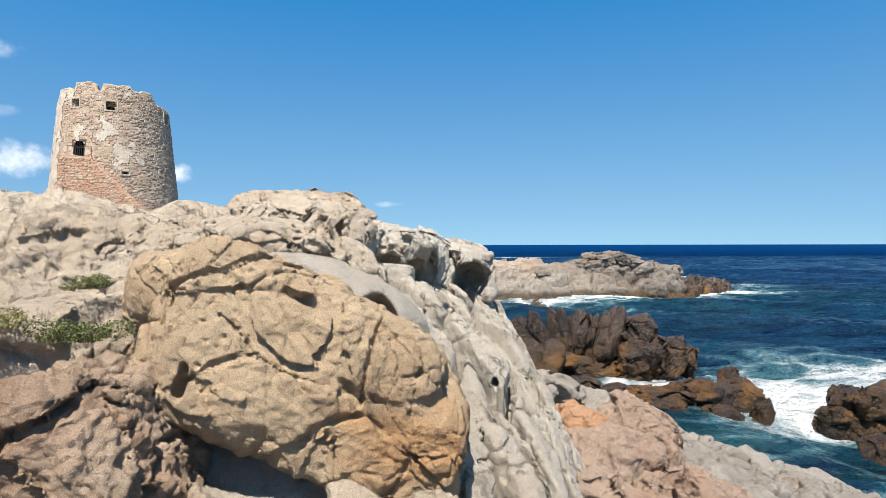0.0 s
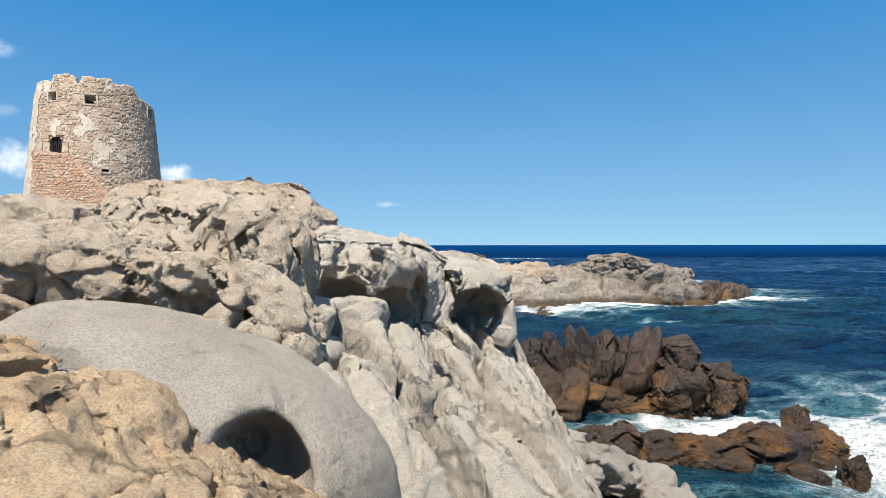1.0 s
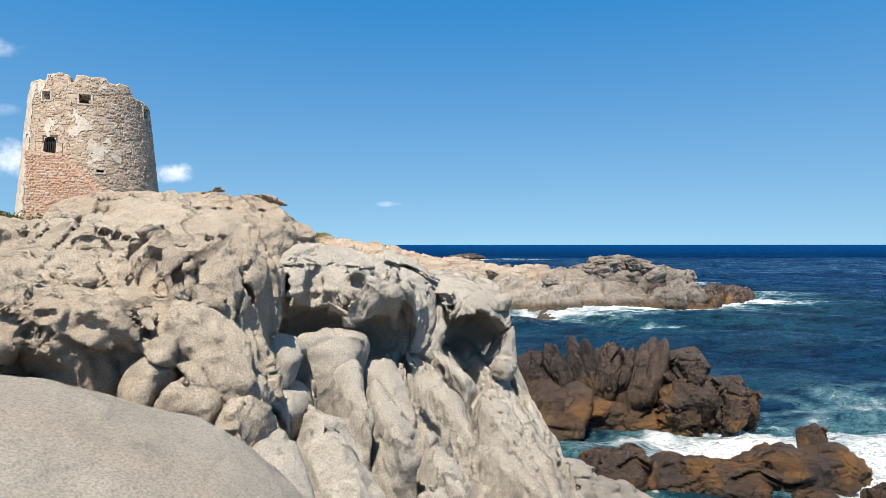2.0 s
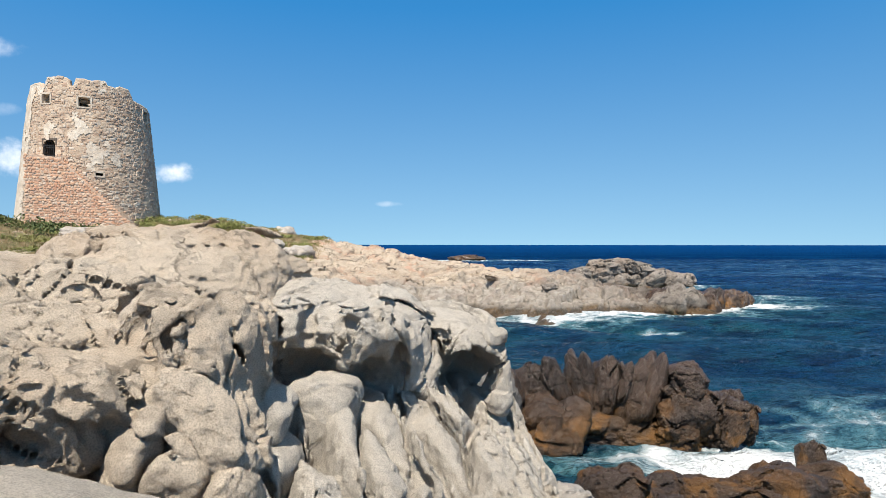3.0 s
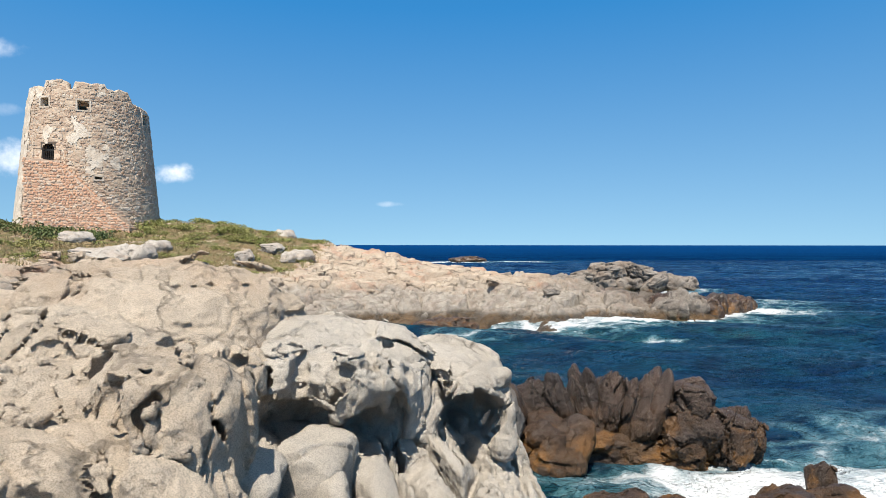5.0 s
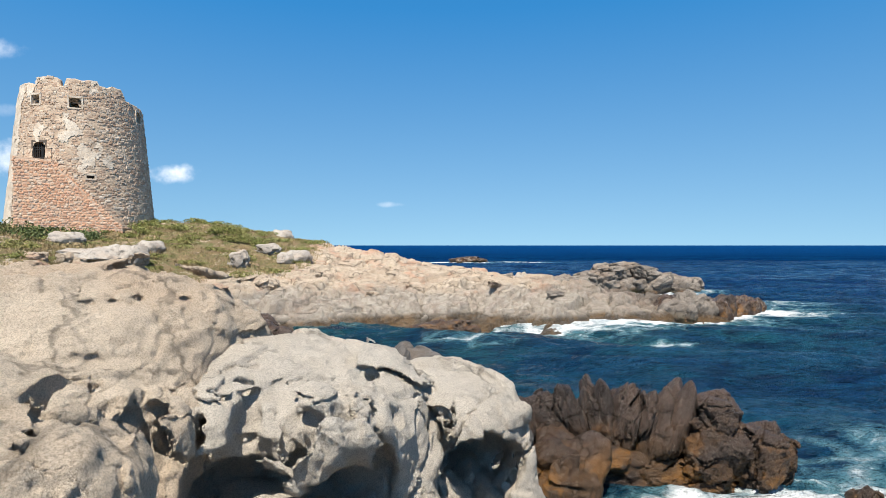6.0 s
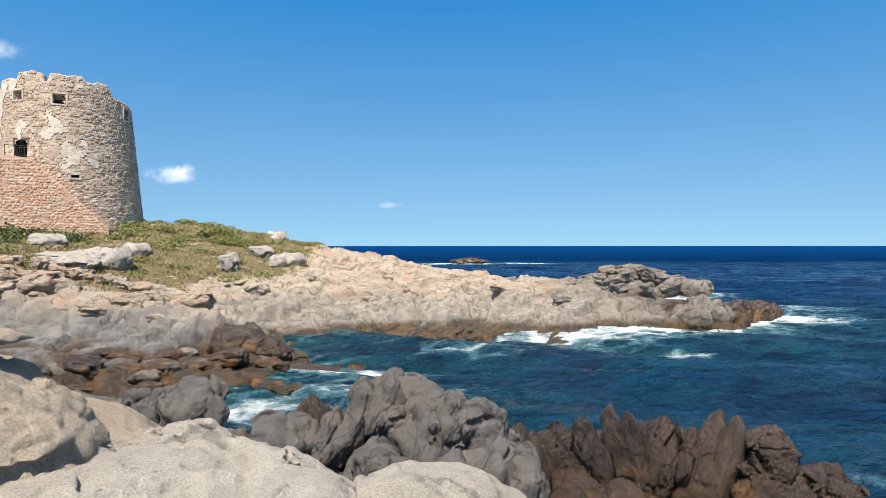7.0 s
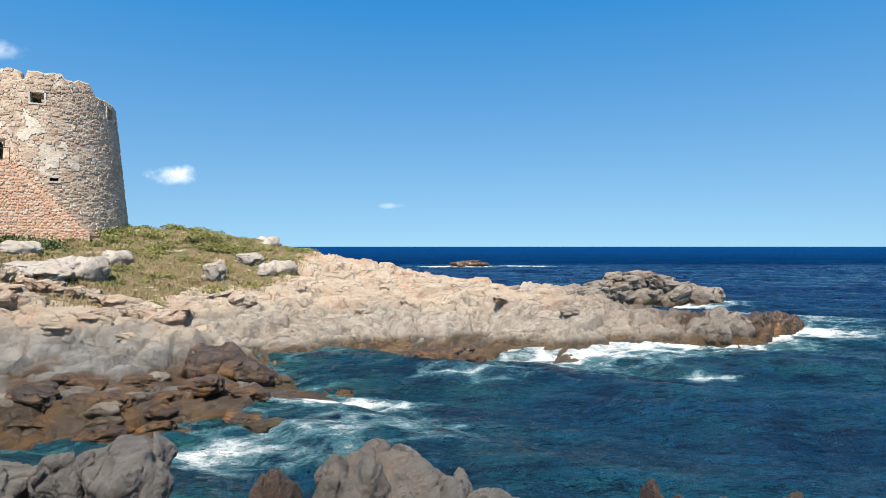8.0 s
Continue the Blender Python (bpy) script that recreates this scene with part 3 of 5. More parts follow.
def rock(name, label, material, vox, c, s, category="rock", group="near outcrop", low=None, rough=0.05, parent=None, **style):
    """One hero rock as a thing of its own."""
    field, lo, hi = rock_field(c, s, **style)
    if low is not None:
        lo[2] = max(lo[2], low)
    v, f = surface_net(field, lo, hi, vox, 0.06)
    v = weather(v, f, rough, style.get("seed", 0)) - np.array(c, np.float32)
    ob = new(name, mesh_of(name, v, f, material))
    ob.location = c
    if parent:
        ob.parent = parent
        return tagged(ob, label)
    return tagged(ob, label, category, group)


MOULDS = {}


def mould(kind, variant, vox):
    """A mesh of a unit rock, shared by rocks of one kind."""
    key = (kind, variant, vox)
    if key not in MOULDS:
        sd = 100 + 13 * variant + 5 * len(kind)
        style = {"round": dict(power=2.3, warp=0.3, crack=((0.8, 0.8, 0.8), 0.1, 0.12)),
                 "lumpy": dict(power=2.4, warp=0.5, flutes=(0.9, 0.2, (15, 20, 0)), crack=((0.9, 0.9, 0.7), 0.16, 0.14)),
                 "angular": dict(power=3.2, warp=0.28, facet=((1.3, 1.3, 1.3), 0.2), crack=((0.9, 0.9, 1.2), 0.2, 0.1)),
                 "slab": dict(power=3.0, warp=0.25, flutes=(1.2, 0.15, (0, 6, 0)), facet=((1.1, 1.1, 0.8), 0.22), crack=((0.9, 0.9, 0.5), 0.16, 0.1))}[kind]
        field, lo, hi = rock_field((0, 0, 0), (1, 1, 1), seed=sd, **style)
        v, f = surface_net(field, lo, hi, vox, 0.1)
        v = weather(v, f, 0.05 if kind in ("round", "lumpy") else 0.075, sd, 1.6)
        MOULDS[key] = mesh_of(kind + "_rock", v, f, PALE)
    return MOULDS[key]


def boulder(name, label, material, kind, variant, c, s, rot=(0, 0, 0), group="", category="rock", vox=0.055):
    me = mould(kind, variant, vox)
    if me.materials[0] is not material:
        key = (kind, variant, vox, material.name)
        if key not in MOULDS:
            MOULDS[key] = me.copy()
            MOULDS[key].materials[0] = material
        me = MOULDS[key]
    ob = new(name, me)
    ob.matrix_world = pose(*c, *rot) @ Matrix.Diagonal((*s, 1))
    return tagged(ob, label, category, group)


# shapes of the near outcrop
def blend(a, b, k):
    """Smooth union of two fields."""
    h = np.clip(0.5 + 0.5 * (b - a) / k, 0, 1)
    return b * (1 - h) + a * h - k * h * (1 - h)


def carve(d, e, k=0.03):
    """Take the solid e out of d with a slightly worn edge."""
    return -blend(-d, e, k)


def hollowed(p, d, hollows, k=0.02):
    """Take uneven hollows, each (centre, radii), out of d."""
    w = p + 0.07 * (2 * np.stack([vnoise(p, 5.5, 201), vnoise(p, 5.5, 202), vnoise(p, 5.5, 203)], 1) - 1)
    for c, rr in hollows:
        d = carve(d, ell(w, c, rr), k)
    return d


def block(p, c, s, rot=(0, 0, 0), power=3.0):
    q = (p - np.array(c, np.float32)) @ turned(rot)
    s = np.array(s, np.float32)
    k = (np.abs(q / s) ** power).sum(1) ** (1 / power) + 1e-6
    return (k - 1) * np.sqrt((q * q).sum(1)) / k


def rod(p, a, b, ra, rb):
    """A rounded bar that tapers from ra to rb."""
    a, b = np.array(a, np.float32), np.array(b, np.float32)
    t = np.clip((p - a) @ (b - a) / ((b - a) @ (b - a)), 0, 1)
    return np.linalg.norm(p - a - t[:, None] * (b - a), axis=1) - (ra + (rb - ra) * t)


def bent(p, amount, freq, seed):
    return p + amount * np.stack([fbm(p, freq, 2, seed), fbm(p, freq, 2, seed + 31), fbm(p, freq, 2, seed + 57)], 1)


def billow(p, freq, octaves, seed, gain=0.45):
    """Rounded bulges parted by sharp creases, about -0.5 to 0.5."""
    total, amp, norm = 0, 1.0, 0
    for o in range(octaves):
        total = total + amp * np.abs(2 * vnoise(p, freq * 2.17 ** o, seed + o) - 1)
        norm += amp
        amp *= gain
    return total / norm * 1.6 - 0.55


def skin(p, d, seed, lump=0.035, joint=None, pits=None):
    """Bulges and creases, open joints = (cells per metre, depth, width) and weathering pits = (cells per metre, radius, share)."""
    w = p + 0.16 * (2 * np.stack([vnoise(p, 1.7, seed), vnoise(p, 1.7, seed + 31), vnoise(p, 1.7, seed + 57)], 1) - 1)
    d = d - lump * 2.4 * billow(w, 1.3, 4, seed + 2, 0.55)
    if joint:
        fq, depth, width = joint
        f1, f2, r = cells(w, fq, seed + 7)
        d = d + depth * step(width, 0.0, f2 - f1) * step(0.36, 0.5, vnoise(p, 0.9, seed + 4)) + depth * 1.5 * (r - 0.5)
        f1, f2, r = cells(w @ turned((25, 15, 40)), np.asarray(fq) * 2.6, seed + 8)
        d = d + depth * 0.5 * step(width * 1.6, 0.0, f2 - f1) * step(0.46, 0.58, vnoise(p, 1.6, seed + 14)) + depth * 0.7 * (r - 0.5)
    if pits:
        fq, rad, share = pits
        f1, _, r = cells(p + 0.4 * (w - p) + 0.03 * (2 * vnoise(p, 11.0, seed) - 1)[:, None], np.array((1.0, 1.0, 0.7)) * fq, seed + 3)
        patch = step(0.42, 0.56, vnoise(p, 0.8, seed + 6))
        hole = np.where(r < share, (rad * (0.35 + 0.65 * r / share)) * patch - f1 / fq, -1.0)
        d = -blend(-d, -hole, 0.02)
    return d


def carved_rock(name, label, material, vox, lo, hi, field, parent=None, rough=0.016, seed=0, category="rock", group="near outcrop"):
    """A rock from its own field, with its origin in the middle of its box."""
    v, f = surface_net(lambda p: field(p).astype(np.float32), lo, hi, vox, 0.12)
    mid = (np.array(lo, np.float32) + np.array(hi, np.float32)) / 2
    ob = new(name, mesh_of(name, weather(v, f, rough, seed) - mid, f, material))
    ob.location = mid
    if parent:
        ob.parent = parent
        return tagged(ob, label)
    return tagged(ob, label, category, group)


# the near outcrop: the slope with its ribs, the ridge, the overhang and the hood
outcrop = tagged(new("granite_outcrop"), "pale weathered granite outcrop with hollows, grooves and dark cracks", "outcrop", "near outcrop")


def slope_field(p):
    """Slope falling to the shore, worn into ribs with deep slots between them."""
    w = bent(p, 0.13, 0.9, 61)
    x, y, z = w[:, 0], w[:, 1], p[:, 2]
    h = np.interp(x, [-3.2, -1.5, -0.4, 0.2, 0.75, 1.0, 1.4, 1.75, 2.3, 3], [3.5, 3.85, 3.6, 3.33, 3.1, 2.85, 2.15, 1.45, 0.6, 0.1])
    h = h.astype(np.float32) + np.interp(y, [4.2, 5.2, 6.4, 7.5, 8.5, 9.5, 10.8, 11.6, 12.4, 13.2], [-1.7, -0.85, -0.3, 0, 0.12, 0.22, 0.26, 0.0, -1.0, -2.4]).astype(np.float32)
    ribs = step(-1.2, -0.55, x)
    u, v = x * 0.93 + y * 0.36, -x * 0.36 + y * 0.93
    q = np.stack([u, v + 0.25 * z, 0 * u], 1)
    f1, f2, r = cells(q, (2.9, 0.6, 1), 63)
    g1, g2, r2 = cells(q, (6.0, 2.0, 1), 64)
    e, e2 = f2 - f1, g2 - g1
    open_slot = step(0.3, 0.62, vnoise(q, (2.0, 0.9, 1), 65))
    h = h + ribs * (0.19 * np.sqrt(np.clip(e, 0, 0.7)) + 0.2 * (r - 0.5) - 0.34 * step(0.15, 0.0, e) * (0.3 + open_slot) - 0.06 * step(0.12, 0.0, e2) * step(0.5, 0.65, vnoise(q, (1.4, 0.8, 1), 66)) + 0.05 * (r2 - 0.5)) - 0.08
    d = (z - h) * 0.72
    for a, b, ra in (((0.28, 8.35, 3.30), (0.40, 7.6, 3.10), 0.05), ((-0.17, 7.25, 3.45), (-0.05, 6.65, 3.3), 0.045), ((0.0, 6.15, 3.15), (0.44, 5.5, 2.5), 0.075),
                     ((0.7, 8.0, 3.02), (0.87, 7.4, 2.75), 0.045), ((0.1, 8.7, 3.35), (0.14, 8.1, 3.22), 0.04), ((1.0, 8.2, 2.7), (1.15, 7.7, 2.4), 0.05), ((0.3, 6.8, 3.05), (0.5, 6.2, 2.75), 0.05)):
        d = carve(d, rod(w, a, b, ra, ra * 1.3), 0.03)
    d = hollowed(w, d, (((-0.58, 9.12, 3.8), (0.66, 0.62, 0.25)), ((0.52, 8.25, 3.18), (0.06, 0.08, 0.06)), ((-0.47, 7.0, 3.56), (0.09, 0.12, 0.1)), ((0.62, 9.2, 3.3), (0.12, 0.2, 0.1)), ((0.05, 9.0, 3.42), (0.07, 0.25, 0.12)),
                  ((-0.78, 7.6, 3.42), (0.16, 0.3, 0.2))))
    return skin(p, d, 62, 0.011, ((1.0, 1.0, 0.8), 0.035, 0.05), (5.0, 0.05, 0.05))


carved_rock("grooved_slope", "grey granite slope cut by deep rain grooves running down", GREY, 0.023, (-2.4, 4.4, 0.1), (2.6, 12.8, 4.3), slope_field, outcrop, 0.02, 21)


def shoulder_field(p):
    """Shoulder of the ridge with a honeycombed brow over a hollow, and the pillar at its end."""
    w = bent(p, 0.07, 1.3, 71)
    d = block(w, (-0.76, 9.9, 3.92), (0.9, 1.0, 0.64), (4, 21, -8), 2.7)
    for c, rr in (((-0.98, 9.05, 4.24), (0.35, 0.38, 0.28)), ((-0.58, 9.03, 4.2), (0.33, 0.34, 0.25)), ((-0.3, 9.25, 4.17), (0.22, 0.28, 0.2)), ((-0.42, 8.84, 4.12), (0.1, 0.12, 0.14)), ((-1.15, 8.95, 4.2), (0.2, 0.3, 0.2))):
        d = blend(d, ell(w, c, rr), 0.1)
    d = carve(d, ell(w, (-0.62, 8.98, 3.7), (0.70, 0.68, 0.34)), 0.04)
    d = carve(d, ell(w, (-0.13, 9.2, 3.85), (0.10, 0.45, 0.36)), 0.03)
    d = blend(d, rod(w, (-0.2, 9.85, 4.15), (0.0, 9.62, 3.2), 0.2, 0.27), 0.12)
    d = hollowed(w, d, (((-0.5, 8.72, 4.27), (0.075, 0.2, 0.10)), ((-0.57, 8.8, 4.42), (0.06, 0.12, 0.03)), ((-0.9, 8.74, 4.33), (0.035, 0.12, 0.09)), ((-0.4, 8.9, 4.45), (0.13, 0.1, 0.025)), ((-0.3, 8.93, 4.12), (0.05, 0.15, 0.075)),
                         ((-1.14, 8.78, 4.22), (0.05, 0.14, 0.12)), ((-0.72, 8.74, 4.05), (0.12, 0.16, 0.06)), ((-0.2, 9.1, 4.28), (0.04, 0.12, 0.08)), ((-0.97, 8.77, 4.0), (0.12, 0.16, 0.05))))
    return skin(p, d, 72, 0.032, ((0.9, 0.9, 1.1), 0.08, 0.05), (5.0, 0.08, 0.3))


carved_rock("ridge_shoulder", "smooth pale granite shoulder with a honeycombed overhang above dark hollows", GREY, 0.016, (-1.9, 8.4, 2.9), (0.4, 11.1, 4.9), shoulder_field, outcrop, 0.02, 6)


def hood_field(p):
    """Rounded hood over a small dark cave, with a hanging tooth and a knobbly edge."""
    w = bent(p, 0.06, 1.6, 81)
    d = block(w, (0.28, 10.42, 3.80), (0.55, 0.8, 0.46), (0, 13, 0), 2.6)
    d = blend(d, rod(w, (0.76, 10.0, 4.0), (0.78, 9.95, 3.4), 0.11, 0.14), 0.08)
    d = hollowed(w, d, (((0.42, 9.98, 3.60), (0.33, 0.74, 0.37)), ((0.09, 9.75, 3.84), (0.11, 0.42, 0.25)), ((0.1, 9.9, 3.6), (0.2, 0.5, 0.2)), ((0.84, 9.8, 3.9), (0.06, 0.1, 0.05)), ((0.87, 9.8, 3.7), (0.05, 0.1, 0.06))))
    d = blend(d, rod(w, (0.2, 9.92, 4.12), (0.21, 9.78, 3.93), 0.085, 0.03), 0.04)
    d = blend(d, rod(w, (0.1, 10.1, 3.2), (0.07, 10.02, 3.84), 0.13, 0.02), 0.03)
    return skin(p, d, 82, 0.02, ((1.2, 1.2, 1.2), 0.05, 0.04), (6.0, 0.05, 0.12))


carved_rock("hollow_cave_rock", "rounded pale granite hood hollowed into a small dark cave", GREY, 0.016, (-0.5, 9.4, 3.0), (1.2, 11.4, 4.6), hood_field, outcrop, 0.016, 12)


def ridge_field(p):
    """Broad dome of the ridge with a stepped ledge and hollows by the notch."""
    w = bent(p, 0.12, 0.8, 91)
    d = block(w, (-2.3, 9.95, 4.02), (1.3, 1.25, 1.06), (7, 8, -10), 2.6)
    d = blend(d, block(w, (-2.2, 8.7, 4.1), (0.85, 0.6, 0.62), (0, 4, 6), 3.2), 0.12)
    d = hollowed(w, d, (((-2.5, 8.55, 4.80), (0.36, 0.34, 0.075)), ((-2.78, 8.45, 4.55), (0.1, 0.3, 0.2)), ((-1.62, 8.4, 4.55), (0.1, 0.3, 0.14)), ((-2.05, 8.2, 4.42), (0.06, 0.2, 0.16)), ((-2.42, 8.2, 4.38), (0.14, 0.2, 0.1)),
                  ((-2.22, 8.15, 4.35), (0.06, 0.2, 0.1))))
    return skin(p, d, 92, 0.05, ((0.8, 0.8, 1.2), 0.09, 0.05), (4.0, 0.08, 0.08))


carved_rock("granite_ridge", "smooth pale beige granite dome on the ridge with a ledge hollow", PALE, 0.02, (-4.0, 7.8, 2.9), (-0.8, 11.5, 5.4), ridge_field, outcrop, 0.026, 3)
rock("ridge_end", "pale weathered granite end of the ridge broken by ledges", PALE, 0.03, (-3.95, 9.5, 3.75), (1.05, 1.3, 1.15), rot=(4, 2, 14), parent=outcrop, seed=4, power=2.7, warp=0.2,
     facet=((0.9, 0.9, 1.5), 0.12), crack=((0.7, 0.7, 1.0), 0.14, 0.06), pits=(1.6, 0.2, 0.15), rough=0.025, low=2.2)
rock("ridge_slope", "smooth pale granite slope behind the notch in the ridge", PALE, 0.026, (-1.65, 10.7, 3.68), (0.95, 0.8, 0.85), rot=(-6, 20, -8), parent=outcrop, seed=5, power=2.7, warp=0.12, rough=0.018, low=2.4)
rock("back_slope", "smooth pale granite slope behind the ridge", PALE, 0.03, (-2.6, 11.3, 2.72), (2.1, 1.2, 1.15), rot=(-6, 15, -12), parent=outcrop, seed=7, power=2.6, warp=0.16,
     crack=((0.7, 0.7, 0.7), 0.08, 0.05), rough=0.018, low=1.8)


def boss_field(p):
    """Upright boss in front of the ridge with narrow slits, and the pitted knob behind it."""
    w = bent(p, 0.09, 1.3, 101)
    d = block(w, (-1.42, 7.72, 4.02), (0.44, 0.68, 0.66), (10, 8, 14), 3.0)
    d = blend(d, block(w, (-1.32, 8.65, 4.18), (0.36, 0.42, 0.50), (0, 4, 10), 2.7), 0.08)
    d = blend(d, block(w, (-1.15, 7.15, 3.75), (0.42, 0.45, 0.42), (8, 20, 16), 2.8), 0.1)
    d = hollowed(w, d, (((-1.46, 7.1, 4.44), (0.035, 0.16, 0.13)), ((-1.36, 7.08, 4.46), (0.03, 0.14, 0.12)), ((-1.6, 7.1, 4.38), (0.04, 0.16, 0.1)), ((-1.0, 7.55, 4.38), (0.10, 0.24, 0.26)), ((-1.16, 7.1, 4.3), (0.03, 0.3, 0.26)),
                  ((-1.25, 8.28, 4.45), (0.07, 0.15, 0.09)), ((-1.4, 8.3, 4.6), (0.05, 0.12, 0.06)), ((-1.15, 8.3, 4.25), (0.05, 0.16, 0.08)), ((-1.5, 6.85, 4.12), (0.06, 0.14, 0.05)), ((-1.1, 8.15, 4.0), (0.12, 0.3, 0.2))))
    return skin(p, d, 102, 0.04, ((1.1, 1.1, 1.0), 0.10, 0.05), (5.0, 0.08, 0.3))


carved_rock("granite_boss", "upright pale granite boss with narrow slits and a pitted knob", PALE, 0.016, (-2.0, 6.5, 3.1), (-0.6, 9.2, 4.9), boss_field, outcrop, 0.026, 9)


def bench_field(p):
    """Pitted benches left of the boss with a dark gap under their front."""
    w = bent(p, 0.12, 1.0, 111)
    d = block(w, (-2.25, 7.25, 4.08), (0.95, 0.66, 0.38), (6, 2, 6), 3.2)
    d = blend(d, block(w, (-2.35, 8.05, 4.2), (0.8, 0.55, 0.42), (6, 6, -6), 3.0), 0.06)
    d = blend(d, block(w, (-3.3, 7.6, 3.95), (0.9, 0.9, 0.55), (4, -8, 10), 3.0), 0.06)
    d = hollowed(w, d, (((-1.75, 6.5, 3.96), (0.8, 0.35, 0.13)), ((-2.7, 6.6, 4.0), (0.5, 0.3, 0.12)), ((-1.9, 6.62, 4.42), (0.1, 0.12, 0.07)), ((-2.2, 7.45, 4.42), (0.6, 0.14, 0.07)), ((-1.75, 6.6, 4.3), (0.05, 0.1, 0.05)),
                  ((-2.1, 6.55, 4.25), (0.3, 0.1, 0.04)), ((-2.75, 7.2, 4.5), (0.08, 0.3, 0.12))))
    return skin(p, d, 112, 0.06, ((0.9, 1.1, 1.6), 0.15, 0.06), (4.5, 0.12, 0.45))


carved_rock("pitted_bench", "beige pitted granite benches with a dark gap beneath", PALE, 0.018, (-4.4, 6.2, 3.1), (-1.2, 8.9, 4.9), bench_field, outcrop, 0.03, 10)
for c, s, r, sd in (((-0.98, 7.86, 3.86), (0.25, 0.30, 0.155), (0, 14, 12), 27), ((-0.92, 7.8, 3.52), (0.23, 0.3, 0.19), (0, 6, 4), 29), ((-0.66, 8.5, 3.62), (0.24, 0.36, 0.3), (0, 8, -6), 31)):
    rock("granite_block", "pale granite block wedged among others below the ridge", GREY, 0.018, c, s, rot=r, seed=sd, power=4.0, warp=0.16, crack=((1.2, 1.2, 1.0), 0.05, 0.04), rough=0.014)
rock("smooth_boulder", "smooth grey rounded granite boulder with a low hollow", GREY, 0.018, (-1.2, 5.98, 3.28), (1.05, 0.85, 0.82), rot=(0, 16, 15), seed=33, power=2.4, warp=0.12,
     rough=0.01, cuts=[((-0.60, 5.28, 3.53), (0.2, 0.5, 0.27))], low=2.0)
# the orange block and its surroundings
def orange_field(p):
    """Broad leaning block with flat broken faces, two sets of cracks and an undercut left foot."""
    w = bent(p, 0.10, 1.1, 121)
    d = block(w, (-1.2, 5.05, 3.2), (1.22, 0.74, 0.74), (-8, 22, -4), 4.5)
    d = blend(d, block(w, (-1.75, 5.5, 3.7), (1.0, 0.7, 0.36), (-6, 8, 8), 3.5), 0.08)
    d = blend(d, block(w, (-0.35, 4.95, 2.45), (0.5, 0.6, 0.75), (6, 16, -8), 3.5), 0.05)
    for q, c, depth, width in ((0.9, (1, 1), 0.07, 0.04), (2.3, (1.3, 0.8), 0.035, 0.05)):
        f1, f2, r = cells(w @ turned((10, 30, 20)), np.array((c[0], 1.0, c[1])) * q, 123)
        d = d + depth * step(width, 0.0, f2 - f1) * step(0.34, 0.48, vnoise(p, 1.3, 124)) + depth * 0.8 * (r - 0.5)
    d = hollowed(w, d, (((-1.0, 4.35, 3.78), (0.2, 0.12, 0.04)), ((-1.95, 4.2, 3.2), (0.1, 0.3, 0.25))))
    return skin(p, d, 122, 0.018, ((1.0, 1.0, 1.3), 0.05, 0.05), (5.0, 0.04, 0.15))


carved_rock("cracked_orange_block", "large orange-stained granite block split by fine cracks", ORANGE, 0.017, (-3.0, 3.9, 1.7), (0.3, 6.4, 4.4), orange_field, None, 0.024, 36)
rock("broken_ledge", "beige broken granite ledge below the orange block", PALE, 0.025, (-0.35, 4.3, 1.9), (0.6, 0.6, 0.5), rot=(0, 24, 0), seed=43, power=3.2, warp=0.3, facet=((1.4, 1.4, 1.0), 0.22),
     crack=((1.2, 1.2, 0.9), 0.14, 0.08), rough=0.06, low=0.8)
rock("layered_red_rock", "red-brown layered granite broken into ledges", RED, 0.02, (-2.75, 4.15, 2.45), (0.8, 0.8, 0.85), rot=(0, -24, 10), seed=44, power=3, warp=0.3, facet=((1.2, 1.5, 2.4), 0.25),
     crack=((0.9, 1.2, 1.8), 0.2, 0.1), rough=0.06, low=1.2)
rock("granite_ledge", "pale granite ledge below an overhanging block", PALE, 0.022, (-1.7, 3.75, 2.0), (0.9, 0.7, 0.45), rot=(10, 14, 0), seed=45, power=3, facet=((1.3, 1.3, 1.3), 0.2), crack=((1, 1, 1), 0.12, 0.1), low=1.0)
rock("granite_shoulder", "pale granite shoulder with a tuft of green", PALE, 0.025, (-3.3, 5.2, 3.2), (0.9, 0.7, 0.7), rot=(0, 6, 0), seed=47, power=3, facet=((1.3, 1.3, 1.3), 0.2), crack=((1, 1, 1), 0.1, 0.1), low=1.6)
rock("granite_shoulder", "pale granite shoulder with worn ledges", PALE, 0.028, (-2.9, 6.7, 3.35), (1.0, 0.9, 0.9), rot=(0, 10, 12), seed=48, power=2.7, facet=((1, 1, 1.4), 0.16), crack=((1, 1, 1), 0.1, 0.1),
     pits=(2.2, 0.16, 0.2), low=1.8)
rock("granite_dome", "broad pale granite dome with worn ledges", PALE, 0.04, (-5.9, 8.7, 3.1), (2.7, 2.5, 1.7), rot=(0, 2, 20), seed=51, power=2.5, facet=((0.7, 0.7, 1.2), 0.2), crack=((0.5, 0.5, 0.9), 0.14, 0.08),
     rough=0.07, low=1.8)
rock("pink_rock", "pink granite rock with cracked faces near the shore", PINK, 0.025, (1.85, 7.4, 1.0), (0.75, 0.8, 0.95), rot=(0, 14, 20), seed=55, power=3, facet=((1.2, 1.2, 1.2), 0.2), crack=((1.1, 1.1, 0.8), 0.12, 0.1),
     low=-0.2)
rock("orange_boulder", "rounded orange granite boulder perched on pink rock", TERRACOTTA, 0.022, (1.66, 7.85, 1.78), (0.42, 0.4, 0.36), rot=(0, 10, 0), seed=56, power=2.6, facet=((1.6, 1.6, 1.6), 0.1), rough=0.04)
